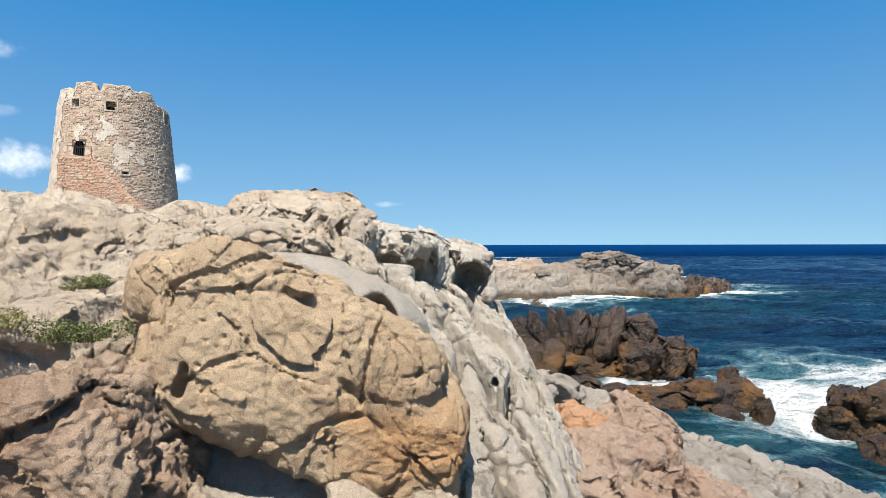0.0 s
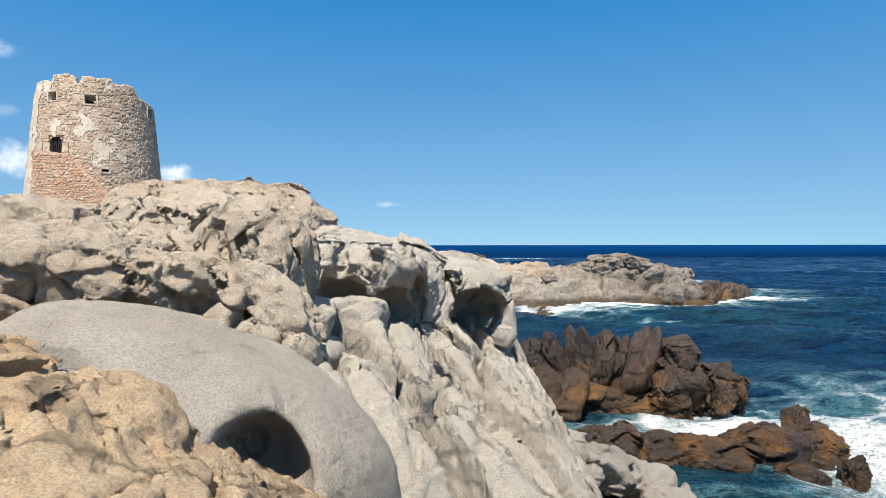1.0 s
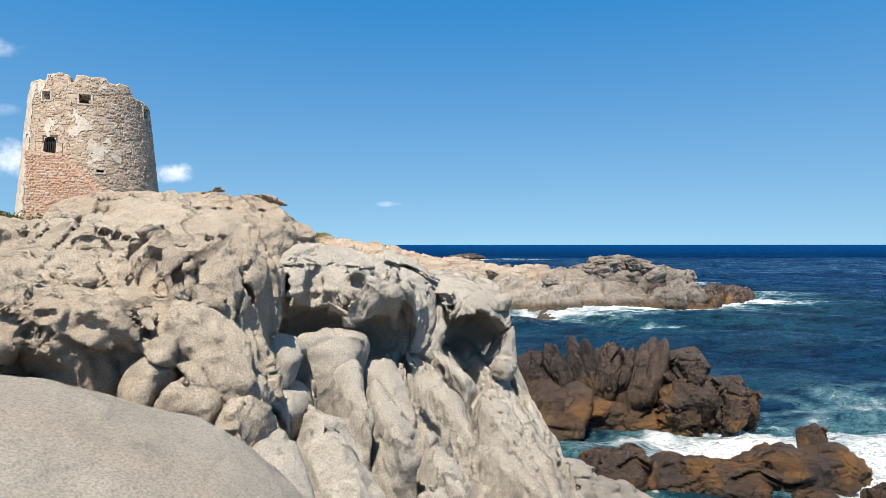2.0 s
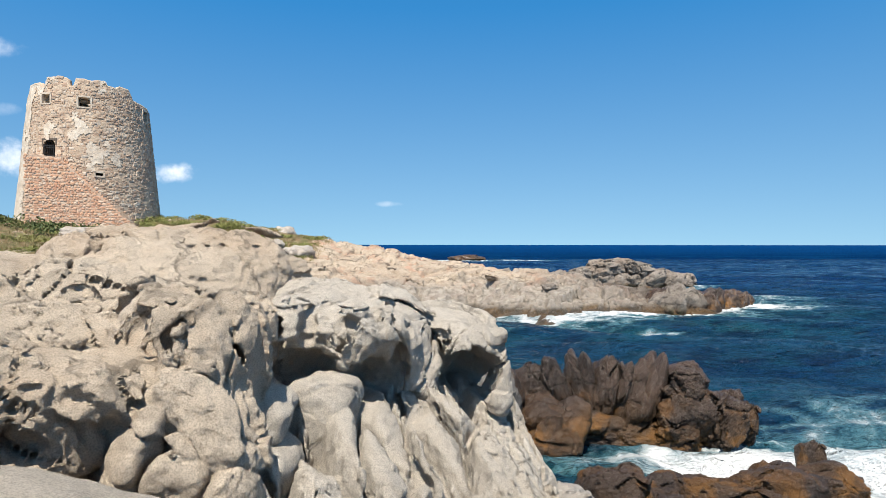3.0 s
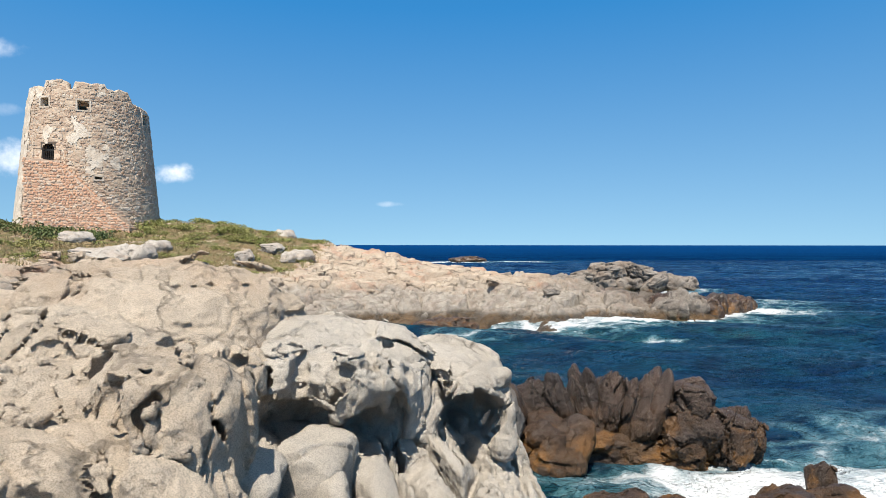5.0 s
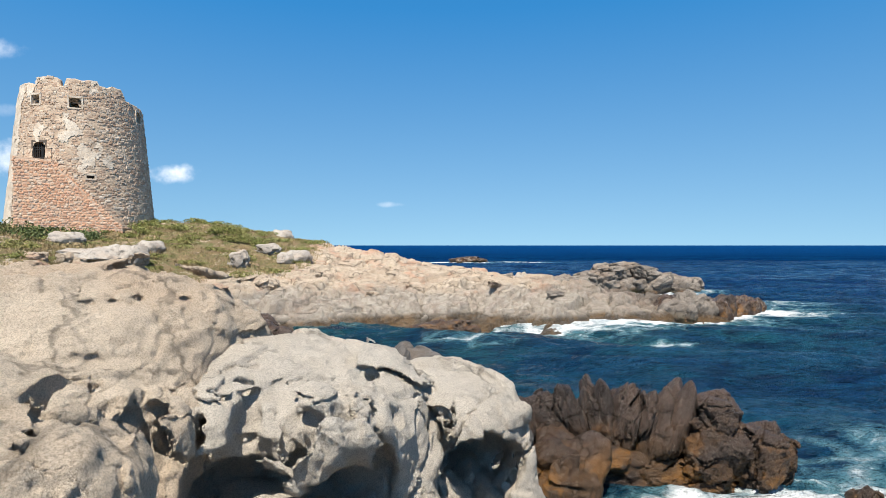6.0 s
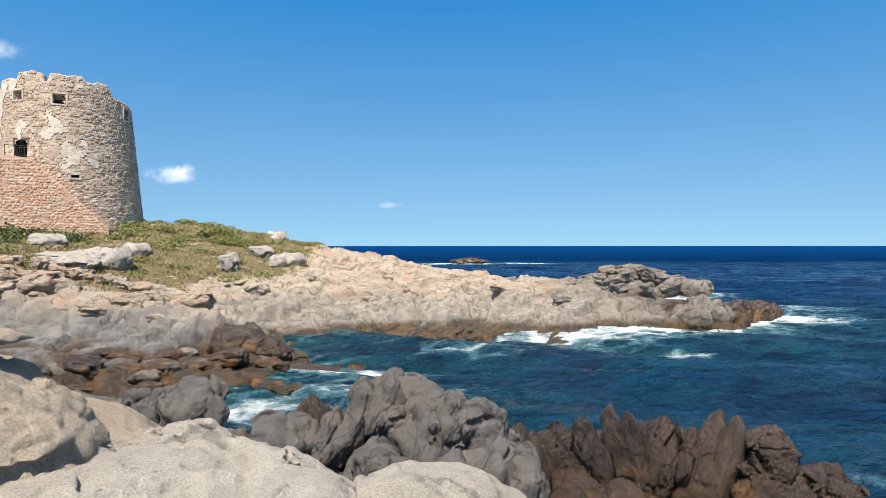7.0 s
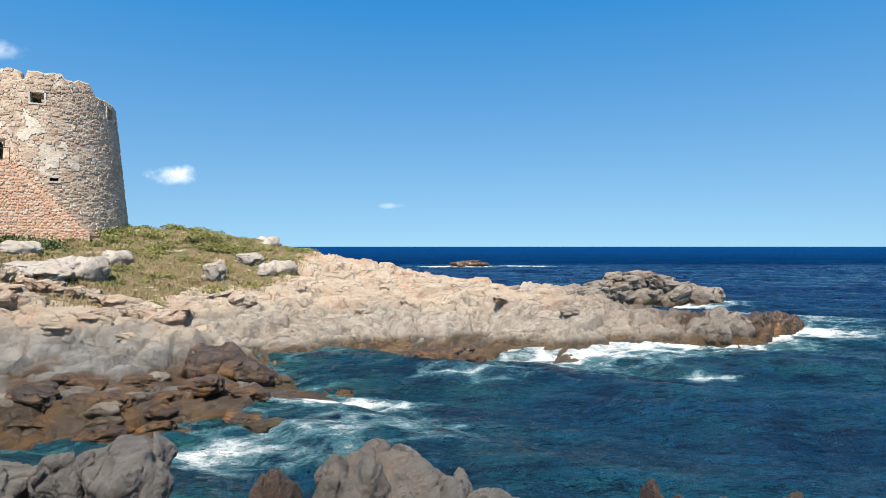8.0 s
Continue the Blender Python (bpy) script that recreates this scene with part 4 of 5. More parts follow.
rock("pink_rock", "low pink granite rock with cracked faces", PINK, 0.026, (1.6, 6.3, 1.05), (0.8, 0.75, 0.75), rot=(0, 18, 10), seed=58, power=3, facet=((1.3, 1.3, 1.1), 0.18), crack=((1.0, 1.0, 0.8), 0.12, 0.1),
     low=-0.2)
rock("pink_rock", "low pink granite rock with cracked faces", PINK, 0.03, (2.6, 7.0, 0.8), (0.7, 0.75, 0.75), rot=(0, 14, 40), seed=59, power=3, facet=((1.3, 1.3, 1.1), 0.2), crack=((1.0, 1.0, 0.8), 0.12, 0.1),
     low=-0.2)
rock("pink_rock", "pink granite rock with cracked faces near the shore", PINK, 0.028, (2.5, 8.2, 1.15), (0.6, 0.8, 0.8), rot=(0, 8, -10), seed=57, power=3, facet=((1.3, 1.3, 1.0), 0.22), crack=((1.1, 1.1, 0.8), 0.12, 0.1),
     low=-0.3)

# brown rock standing in the water
SEA_ROCKS = "sea rocks"
brown = "dark brown upright sea rock with a wet orange foot"
for k, (c, s, r) in enumerate((((2.0, 18.9, 0.9), (0.5, 0.7, 1.0), (0, -8, 10)), ((2.75, 19.3, 1.1), (0.5, 0.6, 0.75), (0, 0, 30)), ((3.4, 19.3, 1.3), (0.38, 0.55, 0.95), (0, -14, 0)),
                               ((4.05, 19.3, 1.25), (0.34, 0.6, 0.95), (0, -10, 15)), ((4.55, 19.1, 1.1), (0.36, 0.6, 1.0), (0, 14, 0)), ((4.95, 19.0, 1.15), (0.3, 0.6, 1.0), (0, 16, 10)),
                               ((5.5, 18.7, 1.25), (0.45, 0.5, 1.1), (0, 14, 5)))):
    c = (1.3 + (c[0] - 1.6) * 0.97, c[1] + 0.3, c[2] - 0.05)
    boulder("upright_sea_rock", brown, WETROCK, "angular" if k in (1, 4) else "lumpy", k % 3, c, s, r, SEA_ROCKS, vox=0.045)
for k, (c, s, r) in enumerate((((6.45, 18.5, 1.55), (0.5, 0.5, 0.5), (0, 10, 0)), ((6.5, 18.4, 0.9), (0.6, 0.6, 0.6), (0, 8, 20)), ((6.2, 18.2, 0.35), (0.5, 0.5, 0.4), (0, 0, 50)),
                               ((7.35, 18.5, 0.6), (0.5, 0.7, 0.8), (0, 26, 0)), ((8.05, 18.8, 0.5), (0.34, 0.4, 0.55), (0, 10, 0)), ((4.3, 18.8, 0.3), (1.0, 0.6, 0.6), (0, 0, 0)),
                               ((3.0, 17.9, 0.6), (0.9, 0.8, 0.85), (0, 10, 40)), ((5.3, 18.6, 0.15), (0.7, 0.5, 0.5), (0, 0, 10)), ((2.2, 17.9, 0.3), (0.7, 0.7, 0.6), (0, 0, 20)),
                               ((3.6, 20.2, 0.5), (1.4, 0.8, 0.8), (0, 0, 0)), ((6.2, 19.6, 0.5), (1.3, 0.8, 0.9), (0, 0, 0)))):
    c = (1.3 + (c[0] - 1.6) * 0.97, c[1] + 0.3, c[2] - 0.05)
    boulder("brown_sea_rock", "brown blocky sea rock stained orange, wet at its foot", WETROCK, "lumpy" if k in (6, 8) else "angular", k % 3, c, s, r, SEA_ROCKS, vox=0.045)
# low wet rocks in the foam
for k, (c, s, r) in enumerate((((4.1, 14.9, 0.13), (0.8, 0.6, 0.5), (0, 0, 20)), ((5.2, 14.8, 0.23), (0.9, 0.55, 0.5), (0, 6, 0)), ((6.4, 15.2, 0.28), (0.95, 0.6, 0.55), (0, 0, 20)),
                               ((7.3, 15.5, 0.18), (0.7, 0.5, 0.5), (0, 0, -10)), ((7.75, 16.5, 0.5), (0.24, 0.24, 0.35), (0, 0, 0)), ((6.5, 14.2, 0.1), (0.45, 0.35, 0.35), (0, 0, 0)),
                               ((7.4, 14.1, 0.15), (0.22, 0.2, 0.4), (0, 12, 0)), ((3.2, 14.6, 0.5), (0.6, 0.5, 0.5), (0, 0, 0)), ((9.6, 13.9, 0.3), (0.8, 0.7, 0.65), (0, 0, 40)),
                               ((10.5, 14.2, 0.25), (0.9, 0.7, 0.6), (0, 0, 10)), ((8.5, 11.2, 0.2), (0.6, 0.5, 0.45), (0, 0, 0)), ((8.9, 13.7, 0.15), (0.4, 0.4, 0.4), (0, 0, 0)))):
    boulder("low_sea_rock", "low wet brown rock washed by white foam", WETROCK, "angular", k % 3, c, s, r, SEA_ROCKS, vox=0.055)
# grey boulders north of the outcrop
for k, (c, s, r) in enumerate((((-1.0, 18.7, 2.4), (0.55, 0.6, 0.72), (0, 8, 0)), ((-0.25, 18.8, 2.25), (0.65, 0.6, 0.62), (0, 10, 30)), ((0.8, 18.6, 2.0), (0.68, 0.65, 0.78), (0, 24, 0)),
                               ((-0.1, 18.0, 1.9), (0.55, 0.5, 0.75), (0, 12, 60)), ((-1.6, 18.2, 2.0), (0.42, 0.45, 0.7), (0, 24, 0)), ((-2.4, 18.1, 1.75), (0.7, 0.55, 0.68), (0, 10, 100)),
                               ((-3.4, 18.0, 1.8), (0.55, 0.55, 0.6), (0, 0, 20)), ((-0.9, 17.5, 1.6), (0.5, 0.45, 0.6), (0, 14, 0)), ((0.55, 17.6, 1.4), (0.65, 0.55, 0.75), (0, 20, 10)),
                               ((1.3, 17.9, 1.1), (0.6, 0.65, 0.8), (0, 26, 0)), ((-1.8, 17.2, 1.3), (0.6, 0.55, 0.6), (0, 10, 0)), ((0.0, 18.6, 1.2), (1.5, 1.0, 1.1), (0, 0, 0)),
                               ((-2.6, 18.6, 0.9), (1.5, 1.0, 0.95), (0, 0, 0)), ((-4.5, 18.3, 1.2), (0.8, 0.7, 0.6), (0, 0, 0)), ((-0.6, 18.3, 2.2), (0.4, 0.4, 0.5), (0, 30, 0)), ((0.3, 18.2, 2.3), (0.4, 0.4, 0.5), (0, 30, 40)))):
    boulder("grey_boulder", "smooth rounded grey granite boulder in a pile by the water", COBBLE, "lumpy", k % 4, c, s, r, "grey boulders", "boulder", 0.045)
for k, (c, s, r) in enumerate((((-5.2, 20.9, 1.5), (0.8, 0.7, 0.85), (0, 14, 0)), ((-6.1, 21.0, 1.65), (0.55, 0.6, 0.75), (0, -8, 0)), ((-7.4, 20.6, 1.5), (0.9, 0.7, 0.7), (0, 0, 20)),
                               ((-5.9, 20.2, 1.1), (0.8, 0.6, 0.6), (0, 0, 0)), ((-8.6, 20.2, 1.4), (0.8, 0.7, 0.7), (0, 0, 50)), ((-4.6, 19.9, 0.9), (0.7, 0.6, 0.55), (0, 0, 0)), ((-7.0, 19.6, 1.3), (0.9, 0.7, 0.6), (0, 0, 80)))):
    boulder("grey_boulder", "smooth rounded grey granite boulder beside the cove", COBBLE, "lumpy", (k + 1) % 4, c, s, r, "grey boulders", "boulder", 0.045)
boulder("brown_sea_rock", "sharp brown rock tip behind the grey boulders", WETROCK, "slab", 1, (-2.3, 19.8, 1.7), (0.36, 0.36, 0.6), (0, 0, 0), SEA_ROCKS)
# cobbles of the near shore
GREY_COBBLE = granite("granite_cobble_grey", (0.44, 0.395, 0.345), (0.32, 0.28, 0.24), (0.40, 0.27, 0.18), 0.4, 0.75, speck=0.2)
rnd = random.Random(5)
for k in range(230):
    y = rnd.uniform(8.6, 14.5) if k < 120 else rnd.uniform(6.2, 9.0)
    x = rnd.uniform(2.6 if k < 120 else 3.2, min(6.9 - 0.5 * (y - 8.6), 7)) if k > 40 else rnd.uniform(1.7, 3.3)
    if k <= 40:
        y = rnd.uniform(10, 14)
    e = rnd.uniform(0.13, 0.33)
    z = float(base_height(np.array([x]), np.array([y]))[0][0]) + 0.12
    boulder("shore_cobble", "smooth grey rounded cobble on the near shore", GREY_COBBLE, "lumpy" if k % 2 else "round", k % 4, (x, y, z), (e * rnd.uniform(0.9, 1.4), e, e * rnd.uniform(0.7, 1.3)),
            (rnd.uniform(-20, 20), rnd.uniform(-25, 25), rnd.uniform(0, 180)), "shore cobbles", "boulder", 0.09)

# ---- the headland's loose rocks ----
def ground_z(x, y):
    return float(land_height(np.array([x]), np.array([y]))[0][0])


PLACED = 0
rnd = random.Random(11)
while PLACED < 34:
    x, y = rnd.uniform(-22, 23), rnd.uniform(29, 60)
    d = float(coast_distance(np.array([x]), np.array([y]))[0])
    if not 4.2 < d < 10 or (x < -14 and y > 42):
        continue
    PLACED += 1
    e = rnd.uniform(0.25, 0.6)
    boulder("shore_rock", "fractured granite rock lying on the headland shore", SHORE_GREY if x > rnd.uniform(0, 10) else SHORE, "angular", PLACED % 3,
            (x, y, ground_z(x, y) - e * 0.15), (e * rnd.uniform(1.0, 1.9), e, e * rnd.uniform(0.5, 0.8)), (rnd.uniform(-15, 15), rnd.uniform(-15, 15), rnd.uniform(10, 60)),
            "headland shore rocks", vox=0.11)
# the far ridge and the dark tip of the spit
for k in range(15):
    boulder("ridge_rock", "broad brown-grey granite rock at the foot of the far ridge", SHORE_GREY, "angular", k % 3, (12.5 + 1.0 * k, 70.6 + 0.5 * math.sin(2.3 * k), 0.55), (1.4, 1.3, 1.25),
            (4, -5, 31 * k % 90), "spit ridge rocks", vox=0.11)
for k in range(64):
    u = (k * 0.618) % 1.0
    x, y = 13.5 + 13.5 * u + rnd.uniform(-0.6, 0.6), 70.5 + rnd.uniform(-1.2, 1.6)
    top = 1.3 + 1.9 * math.exp(-((u - 0.42) / 0.3) ** 2) + rnd.uniform(-0.3, 0.3) - 0.8 * max(u - 0.8, 0) * 5
    e = rnd.uniform(0.55, 0.95)
    top -= rnd.uniform(0, 1.0) * (k % 2)
    boulder("ridge_rock", "stacked brown-grey granite rock on the far ridge of the spit", SHORE_GREY, "angular", k % 3, (x, y, max(top - e * 0.7, 0.1)), (e * 1.3, e * 0.9, e * 0.8),
            (rnd.uniform(-12, 12), rnd.uniform(-12, 12), rnd.uniform(0, 40)), "spit ridge rocks", vox=0.11)
for k in range(26):
    u = k / 25
    x, y = 15.5 + 8.6 * u, 46.2 + 6.5 * u * u + rnd.uniform(-0.4, 2.6)
    e = rnd.uniform(0.7, 1.1) * (1.1 - 0.35 * u)
    boulder("spit_tip_rock", "dark ribbed upright rock at the tip of the spit", WETROCK if u > 0.35 or k % 2 else SHORE_GREY, "slab", k % 3, (x, y, 0.55 + rnd.uniform(-0.2, 0.25) - 0.35 * u),
            (e * 0.9, e, e * 1.15), (rnd.uniform(-10, 10), rnd.uniform(5, 28), rnd.uniform(-20, 40)), "spit tip rocks", vox=0.11)
for k, (x, y, e) in enumerate(((4.0, 177, 2.2), (7.0, 178, 2.8), (10, 177, 2.0))):
    boulder("offshore_reef", "dark low reef in breaking white surf", WETROCK, "angular", k, (x, y, 0.5), (e, e, e * 0.5), (0, 0, 20 * k), "reef", vox=0.11)
for k, (x, y, e) in enumerate(((-0.5, 39.2, 1.0), (0.6, 39.4, 1.1), (1.6, 39.0, 0.8), (-1.2, 39.0, 0.6))):
    boulder("islet_rock", "small wet brown rock rising from the cove", WETROCK, "angular", k % 3, (x, y, 0.3), (e, e * 0.7, e * 0.65), (0, 0, 35 * k), "islet", vox=0.11)
for x, y, sx, sy, sz, rz, kind in ((-15.2, 51, 0.5, 0.4, 0.6, 10, "angular"), (-20.8, 46.3, 0.8, 0.7, 0.7, 0, "round"), (-22.2, 45.9, 0.7, 0.7, 0.6, 0, "angular"), (-22.3, 52, 0.8, 0.6, 0.5, 0, "round"),
                                   (-22.8, 44.5, 1.5, 0.8, 0.5, -20, "angular"), (-27.5, 50, 1.0, 0.6, 0.45, 0, "round"), (-16.6, 68, 0.9, 0.8, 0.7, 0, "round"), (-12.4, 54, 0.6, 0.6, 0.5, 0, "round"),
                                   (-11.6, 54.5, 0.8, 0.7, 0.5, 0, "round"), (-14.5, 56, 0.7, 0.5, 0.4, 0, "angular")):
    boulder("hillside_boulder", "pale granite boulder half sunk in the grassy slope", GREY_COBBLE, kind, 0, (x, y, ground_z(x, y) + sz * 0.6), (sx * 1.25, sy * 1.25, sz * 1.3), (4, 6, rz), "hillside boulders", "boulder", 0.09)
for k in range(9):
    x, y = -22.6 + 0.62 * k, 42.0 + 0.4 * math.sin(k * 2.1)
    boulder("ledge_block", "square pink granite block in a row along the ledge", SHORE, "angular", k % 3, (x, y, ground_z(x, y) + 0.25), (0.42, 0.4, 0.42 - 0.02 * k), (0, 4, 7 * k), "ledge blocks", vox=0.09)
boulder("dark_peak_rock", "dark jagged rock standing on the wet shelf", WETROCK, "slab", 2, (-9.1, 35.3, 0.7), (1.2, 1.0, 1.1), (0, 10, 20), SEA_ROCKS, vox=0.09)
boulder("dark_peak_rock", "dark jagged rock standing on the wet shelf", WETROCK, "slab", 1, (-7.6, 35.0, 0.45), (1.1, 0.8, 0.7), (0, 16, 0), SEA_ROCKS, vox=0.09)
for k in range(22):
    x, y, e = rnd.uniform(-25, -12), rnd.uniform(36.5, 42), rnd.uniform(0.3, 0.8)
    boulder("shore_rock", "angular pink granite rock below the grassy slope", SHORE, "angular", k % 3, (x, y, ground_z(x, y) + e * 0.1), (e * 1.5, e, e * 0.8), (rnd.uniform(-12, 12), rnd.uniform(-12, 12), rnd.uniform(10, 60)),
            "headland shore rocks", vox=0.09)
for k in range(46):
    x, y, e = rnd.uniform(-17, -4.6), rnd.uniform(27.6, 35.5), rnd.uniform(0.25, 0.6)
    if coast_distance(np.array([x]), np.array([y]))[0] > -0.5:
        boulder("shelf_rock", "jagged wet brown rock on the low shelf", WETROCK if k % 3 else SHORE_GREY, "angular" if k % 2 else "slab", k % 3, (x, y, max(ground_z(x, y), 0.05) + e * 0.05), (e * 1.6, e, e * 0.7),
                (rnd.uniform(-12, 12), rnd.uniform(-12, 12), rnd.uniform(-20, 40)), "shelf rocks", vox=0.11)

# ---- the tower ----
TX, TY, TZ0 = -32.8, 61.05, 6.2
FACING = radians(-59.5)
RIGHT = Vector((math.cos(FACING + math.pi / 2), math.sin(FACING + math.pi / 2), 0))
OUT = Vector((math.cos(FACING), math.sin(FACING), 0))


def stone_material(name, a, b, c):
    a, b, c = (tuple(0.86 * x for x in y) for y in (a, b, c))
    k = Nodes(name, 0.9)
    info = k.n.new("ShaderNodeObjectInfo")
    geo = k.n.new("ShaderNodeNewGeometry")
    r = k.math("FRACT", k.math("ADD", info.outputs["Random"], k.math("MULTIPLY", geo.outputs["Random Per Island"], 7.31)))
    col = k.mix(k.ramp(r, 0.0, 0.55), a, b)
    col = k.mix(k.ramp(r, 0.7, 0.95), col, c)
    col = k.mix(k.ramp(k.noise(4, 6, 0.65), 0.35, 0.7, 0.0, 0.5), col, tuple(x * 0.55 for x in b))
    col = k.mix(k.ramp(k.noise(0.5, 4, 0.6), 0.5, 0.7, 0.0, 0.35), col, (0.42, 0.36, 0.29))
    return k.done(col, 0.9, k.bump(k.noise(14, 6, 0.7), 0.8, 0.04))


STONE = stone_material("tower_stone", (0.66, 0.52, 0.39), (0.50, 0.35, 0.25), (0.70, 0.60, 0.49))
RAMP_STONE = stone_material("ramp_stone", (0.82, 0.50, 0.32), (0.72, 0.40, 0.25), (0.80, 0.62, 0.47))


def mortar_material(name, a, b):
    a, b = (tuple(0.86 * x for x in y) for y in (a, b))
    k = Nodes(name, 0.95)
    col = k.mix(k.ramp(k.noise(1.2, 7, 0.65), 0.35, 0.65), a, b)
    col = k.mix(k.ramp(k.noise(7, 6, 0.7), 0.5, 0.75, 0.0, 0.5), col, tuple(x * 0.55 for x in b))
    return k.done(col, 0.95, k.bump(k.noise(10, 8, 0.7), 0.9, 0.05))


MORTAR = mortar_material("old_mortar", (0.60, 0.48, 0.36), (0.44, 0.33, 0.24))
PLASTER = mortar_material("worn_plaster", (0.70, 0.61, 0.50), (0.56, 0.46, 0.36))
RAMP_MORTAR = mortar_material("ramp_mortar", (0.74, 0.54, 0.40), (0.62, 0.42, 0.29))
IRON = Nodes("black_iron", 0.6).done((0.015, 0.014, 0.013))
# shade inside the doorway, given as a dark colour to its recess
DARK = Nodes("doorway_shade", 0.95).done((0.10, 0.08, 0.065))

TOP_TH = [-180, -76, -72, -54, -50, -46, -44, -22, -20, -16, -14, 13, 15, 25, 27, 38, 43, 60, 90, 180]
TOP_Z = [17.6, 18.0, 18.9, 18.9, 18.4, 18.4, 19.15, 19.2, 18.5, 18.5, 19.2, 19.15, 18.8, 18.75, 18.95, 18.85, 17.95, 17.8, 17.6, 17.6]


def tower_r(z):
    return 5.9 - (z - 7.1) * 0.097


def tower_point(th, z, out=0.0):
    r = tower_r(z) + out
    a = FACING + th
    return (TX + r * math.cos(a), TY + r * math.sin(a), z)


def tower_top(th):
    q = np.array([[th * 4, 0.3, 0.7]], np.float32)
    return float(np.interp(math.degrees(th), TOP_TH, TOP_Z) + 0.14 * fbm(q, 1.3, 3, 71)[0])


# openings: middle angle, bottom, top, half width, arched
OPENINGS = [(radians(-43), 16.95, 17.75, 0.42, False), (radians(-6), 16.7, 17.55, 0.46, False), (radians(62), 16.3, 17.3, 0.42, False), (radians(-36), 11.9, 13.75, 0.55, True),
            (radians(6), 10.75, 11.05, 0.3, False)]


def in_opening(th, z, grow=0.0):
    return any(abs(th - t) * tower_r(z) < w + grow and b - grow < z < h + grow for t, b, h, w, _ in OPENINGS)


tower = tagged(new("watchtower"), "round tapered stone watchtower with broken crenellations and worn plaster", "tower")
th_n, z_n = 420, 130
ths = np.linspace(-math.pi, math.pi, th_n, endpoint=False)
tops = np.array([tower_top(t) for t in ths])
zz = TZ0 + (tops[:, None] - TZ0) * np.linspace(0, 1, z_n + 1)[None]
tt = np.repeat(ths[:, None], z_n + 1, 1)
relief = 0.05 * fbm(np.stack([tt * 5, zz, 0 * zz], -1).reshape(-1, 3).astype(np.float32), 1.6, 4, 73).reshape(zz.shape)
rr = tower_r(zz) + relief
out_v = np.stack([TX + rr * np.cos(FACING + tt), TY + rr * np.sin(FACING + tt), zz], -1)
inner = []
for z_in in (None, 17.2):
    zi = tops - 0.03 if z_in is None else np.full(th_n, z_in)
    ri = tower_r(zi) - 0.85
    inner.append(np.stack([TX + ri * np.cos(FACING + ths), TY + ri * np.sin(FACING + ths), zi], -1)[:, None])
allv = np.concatenate([out_v] + inner, 1)
rows_n = allv.shape[1]
i = np.arange(th_n * rows_n).reshape(th_n, rows_n)
i2 = np.roll(i, -1, 0)
f = np.stack([i[:, :-1], i2[:, :-1], i2[:, 1:], i[:, 1:]], -1)
tm = tt + math.pi / th_n
hole = np.zeros((th_n, rows_n - 1), bool)
for t0, b0, h0, w0, arch in OPENINGS:
    zm = (zz[:, :-1] + zz[:, 1:]) / 2
    side = np.abs(tm[:, :-1] - t0) * tower_r(zm)
    lid = h0 - (w0 - np.sqrt(np.clip(w0 ** 2 - side ** 2, 0, None))) * (0.8 if arch else 0)
    hole[:, :z_n] |= (side < w0) & (zm > b0) & (zm < lid)
wall = new("wall", mesh_of("wall", allv.reshape(-1, 3), f[~hole].reshape(-1, 4), MORTAR))
wall.parent = tower
plaster_p = np.stack([tm[:, :-1].ravel() * 5.2, (zz[:, :-1]).ravel() * 0.75, 0 * tm[:, :-1].ravel()], 1).astype(np.float32)
want = fbm(plaster_p, 0.75, 5, 79, 0.6).reshape(th_n, z_n)
zq, tq = zz[:, :-1], np.degrees(tm[:, :-1])
want = want + 0.9 * step(-56, -66, tq) + 0.45 * np.exp(-((zq - 14.6) / 0.9) ** 2 - (tq / 24) ** 2) + 0.3 * step(17.2, 18, zq) * step(30, 0, tq) - 0.5 * step(12.5, 10, zq) * step(-60, -50, tq) - 0.15 * step(20, 45, tq)
cover = (want > 0.33) & ~hole[:, :z_n]
pf = f[:, :z_n][cover].reshape(-1, 4)
used, inv = np.unique(pf, return_inverse=True)
away = allv.reshape(-1, 3)[used].copy()
cen = away - np.array((TX, TY, 0))
away[:, :2] += 0.05 * cen[:, :2] / np.linalg.norm(cen[:, :2], axis=1, keepdims=True)
plaster = new("plaster", mesh_of("plaster", away, inv.reshape(-1, 4), PLASTER))
plaster.parent = tower
tagged(plaster, "pale worn plaster patches clinging to the stone")


def box(bm, c, ax, ay, az):
    """A box from its middle and three half axes."""
    c, ax, ay, az = Vector(c), Vector(ax), Vector(ay), Vector(az)
    vs = [bm.verts.new(c + sx * ax + sy * ay + sz * az) for sx in (-1, 1) for sy in (-1, 1) for sz in (-1, 1)]
    for q in ((0, 1, 3, 2), (4, 6, 7, 5), (0, 4, 5, 1), (2, 3, 7, 6), (0, 2, 6, 4), (1, 5, 7, 3)):
        bm.faces.new([vs[k] for k in q])


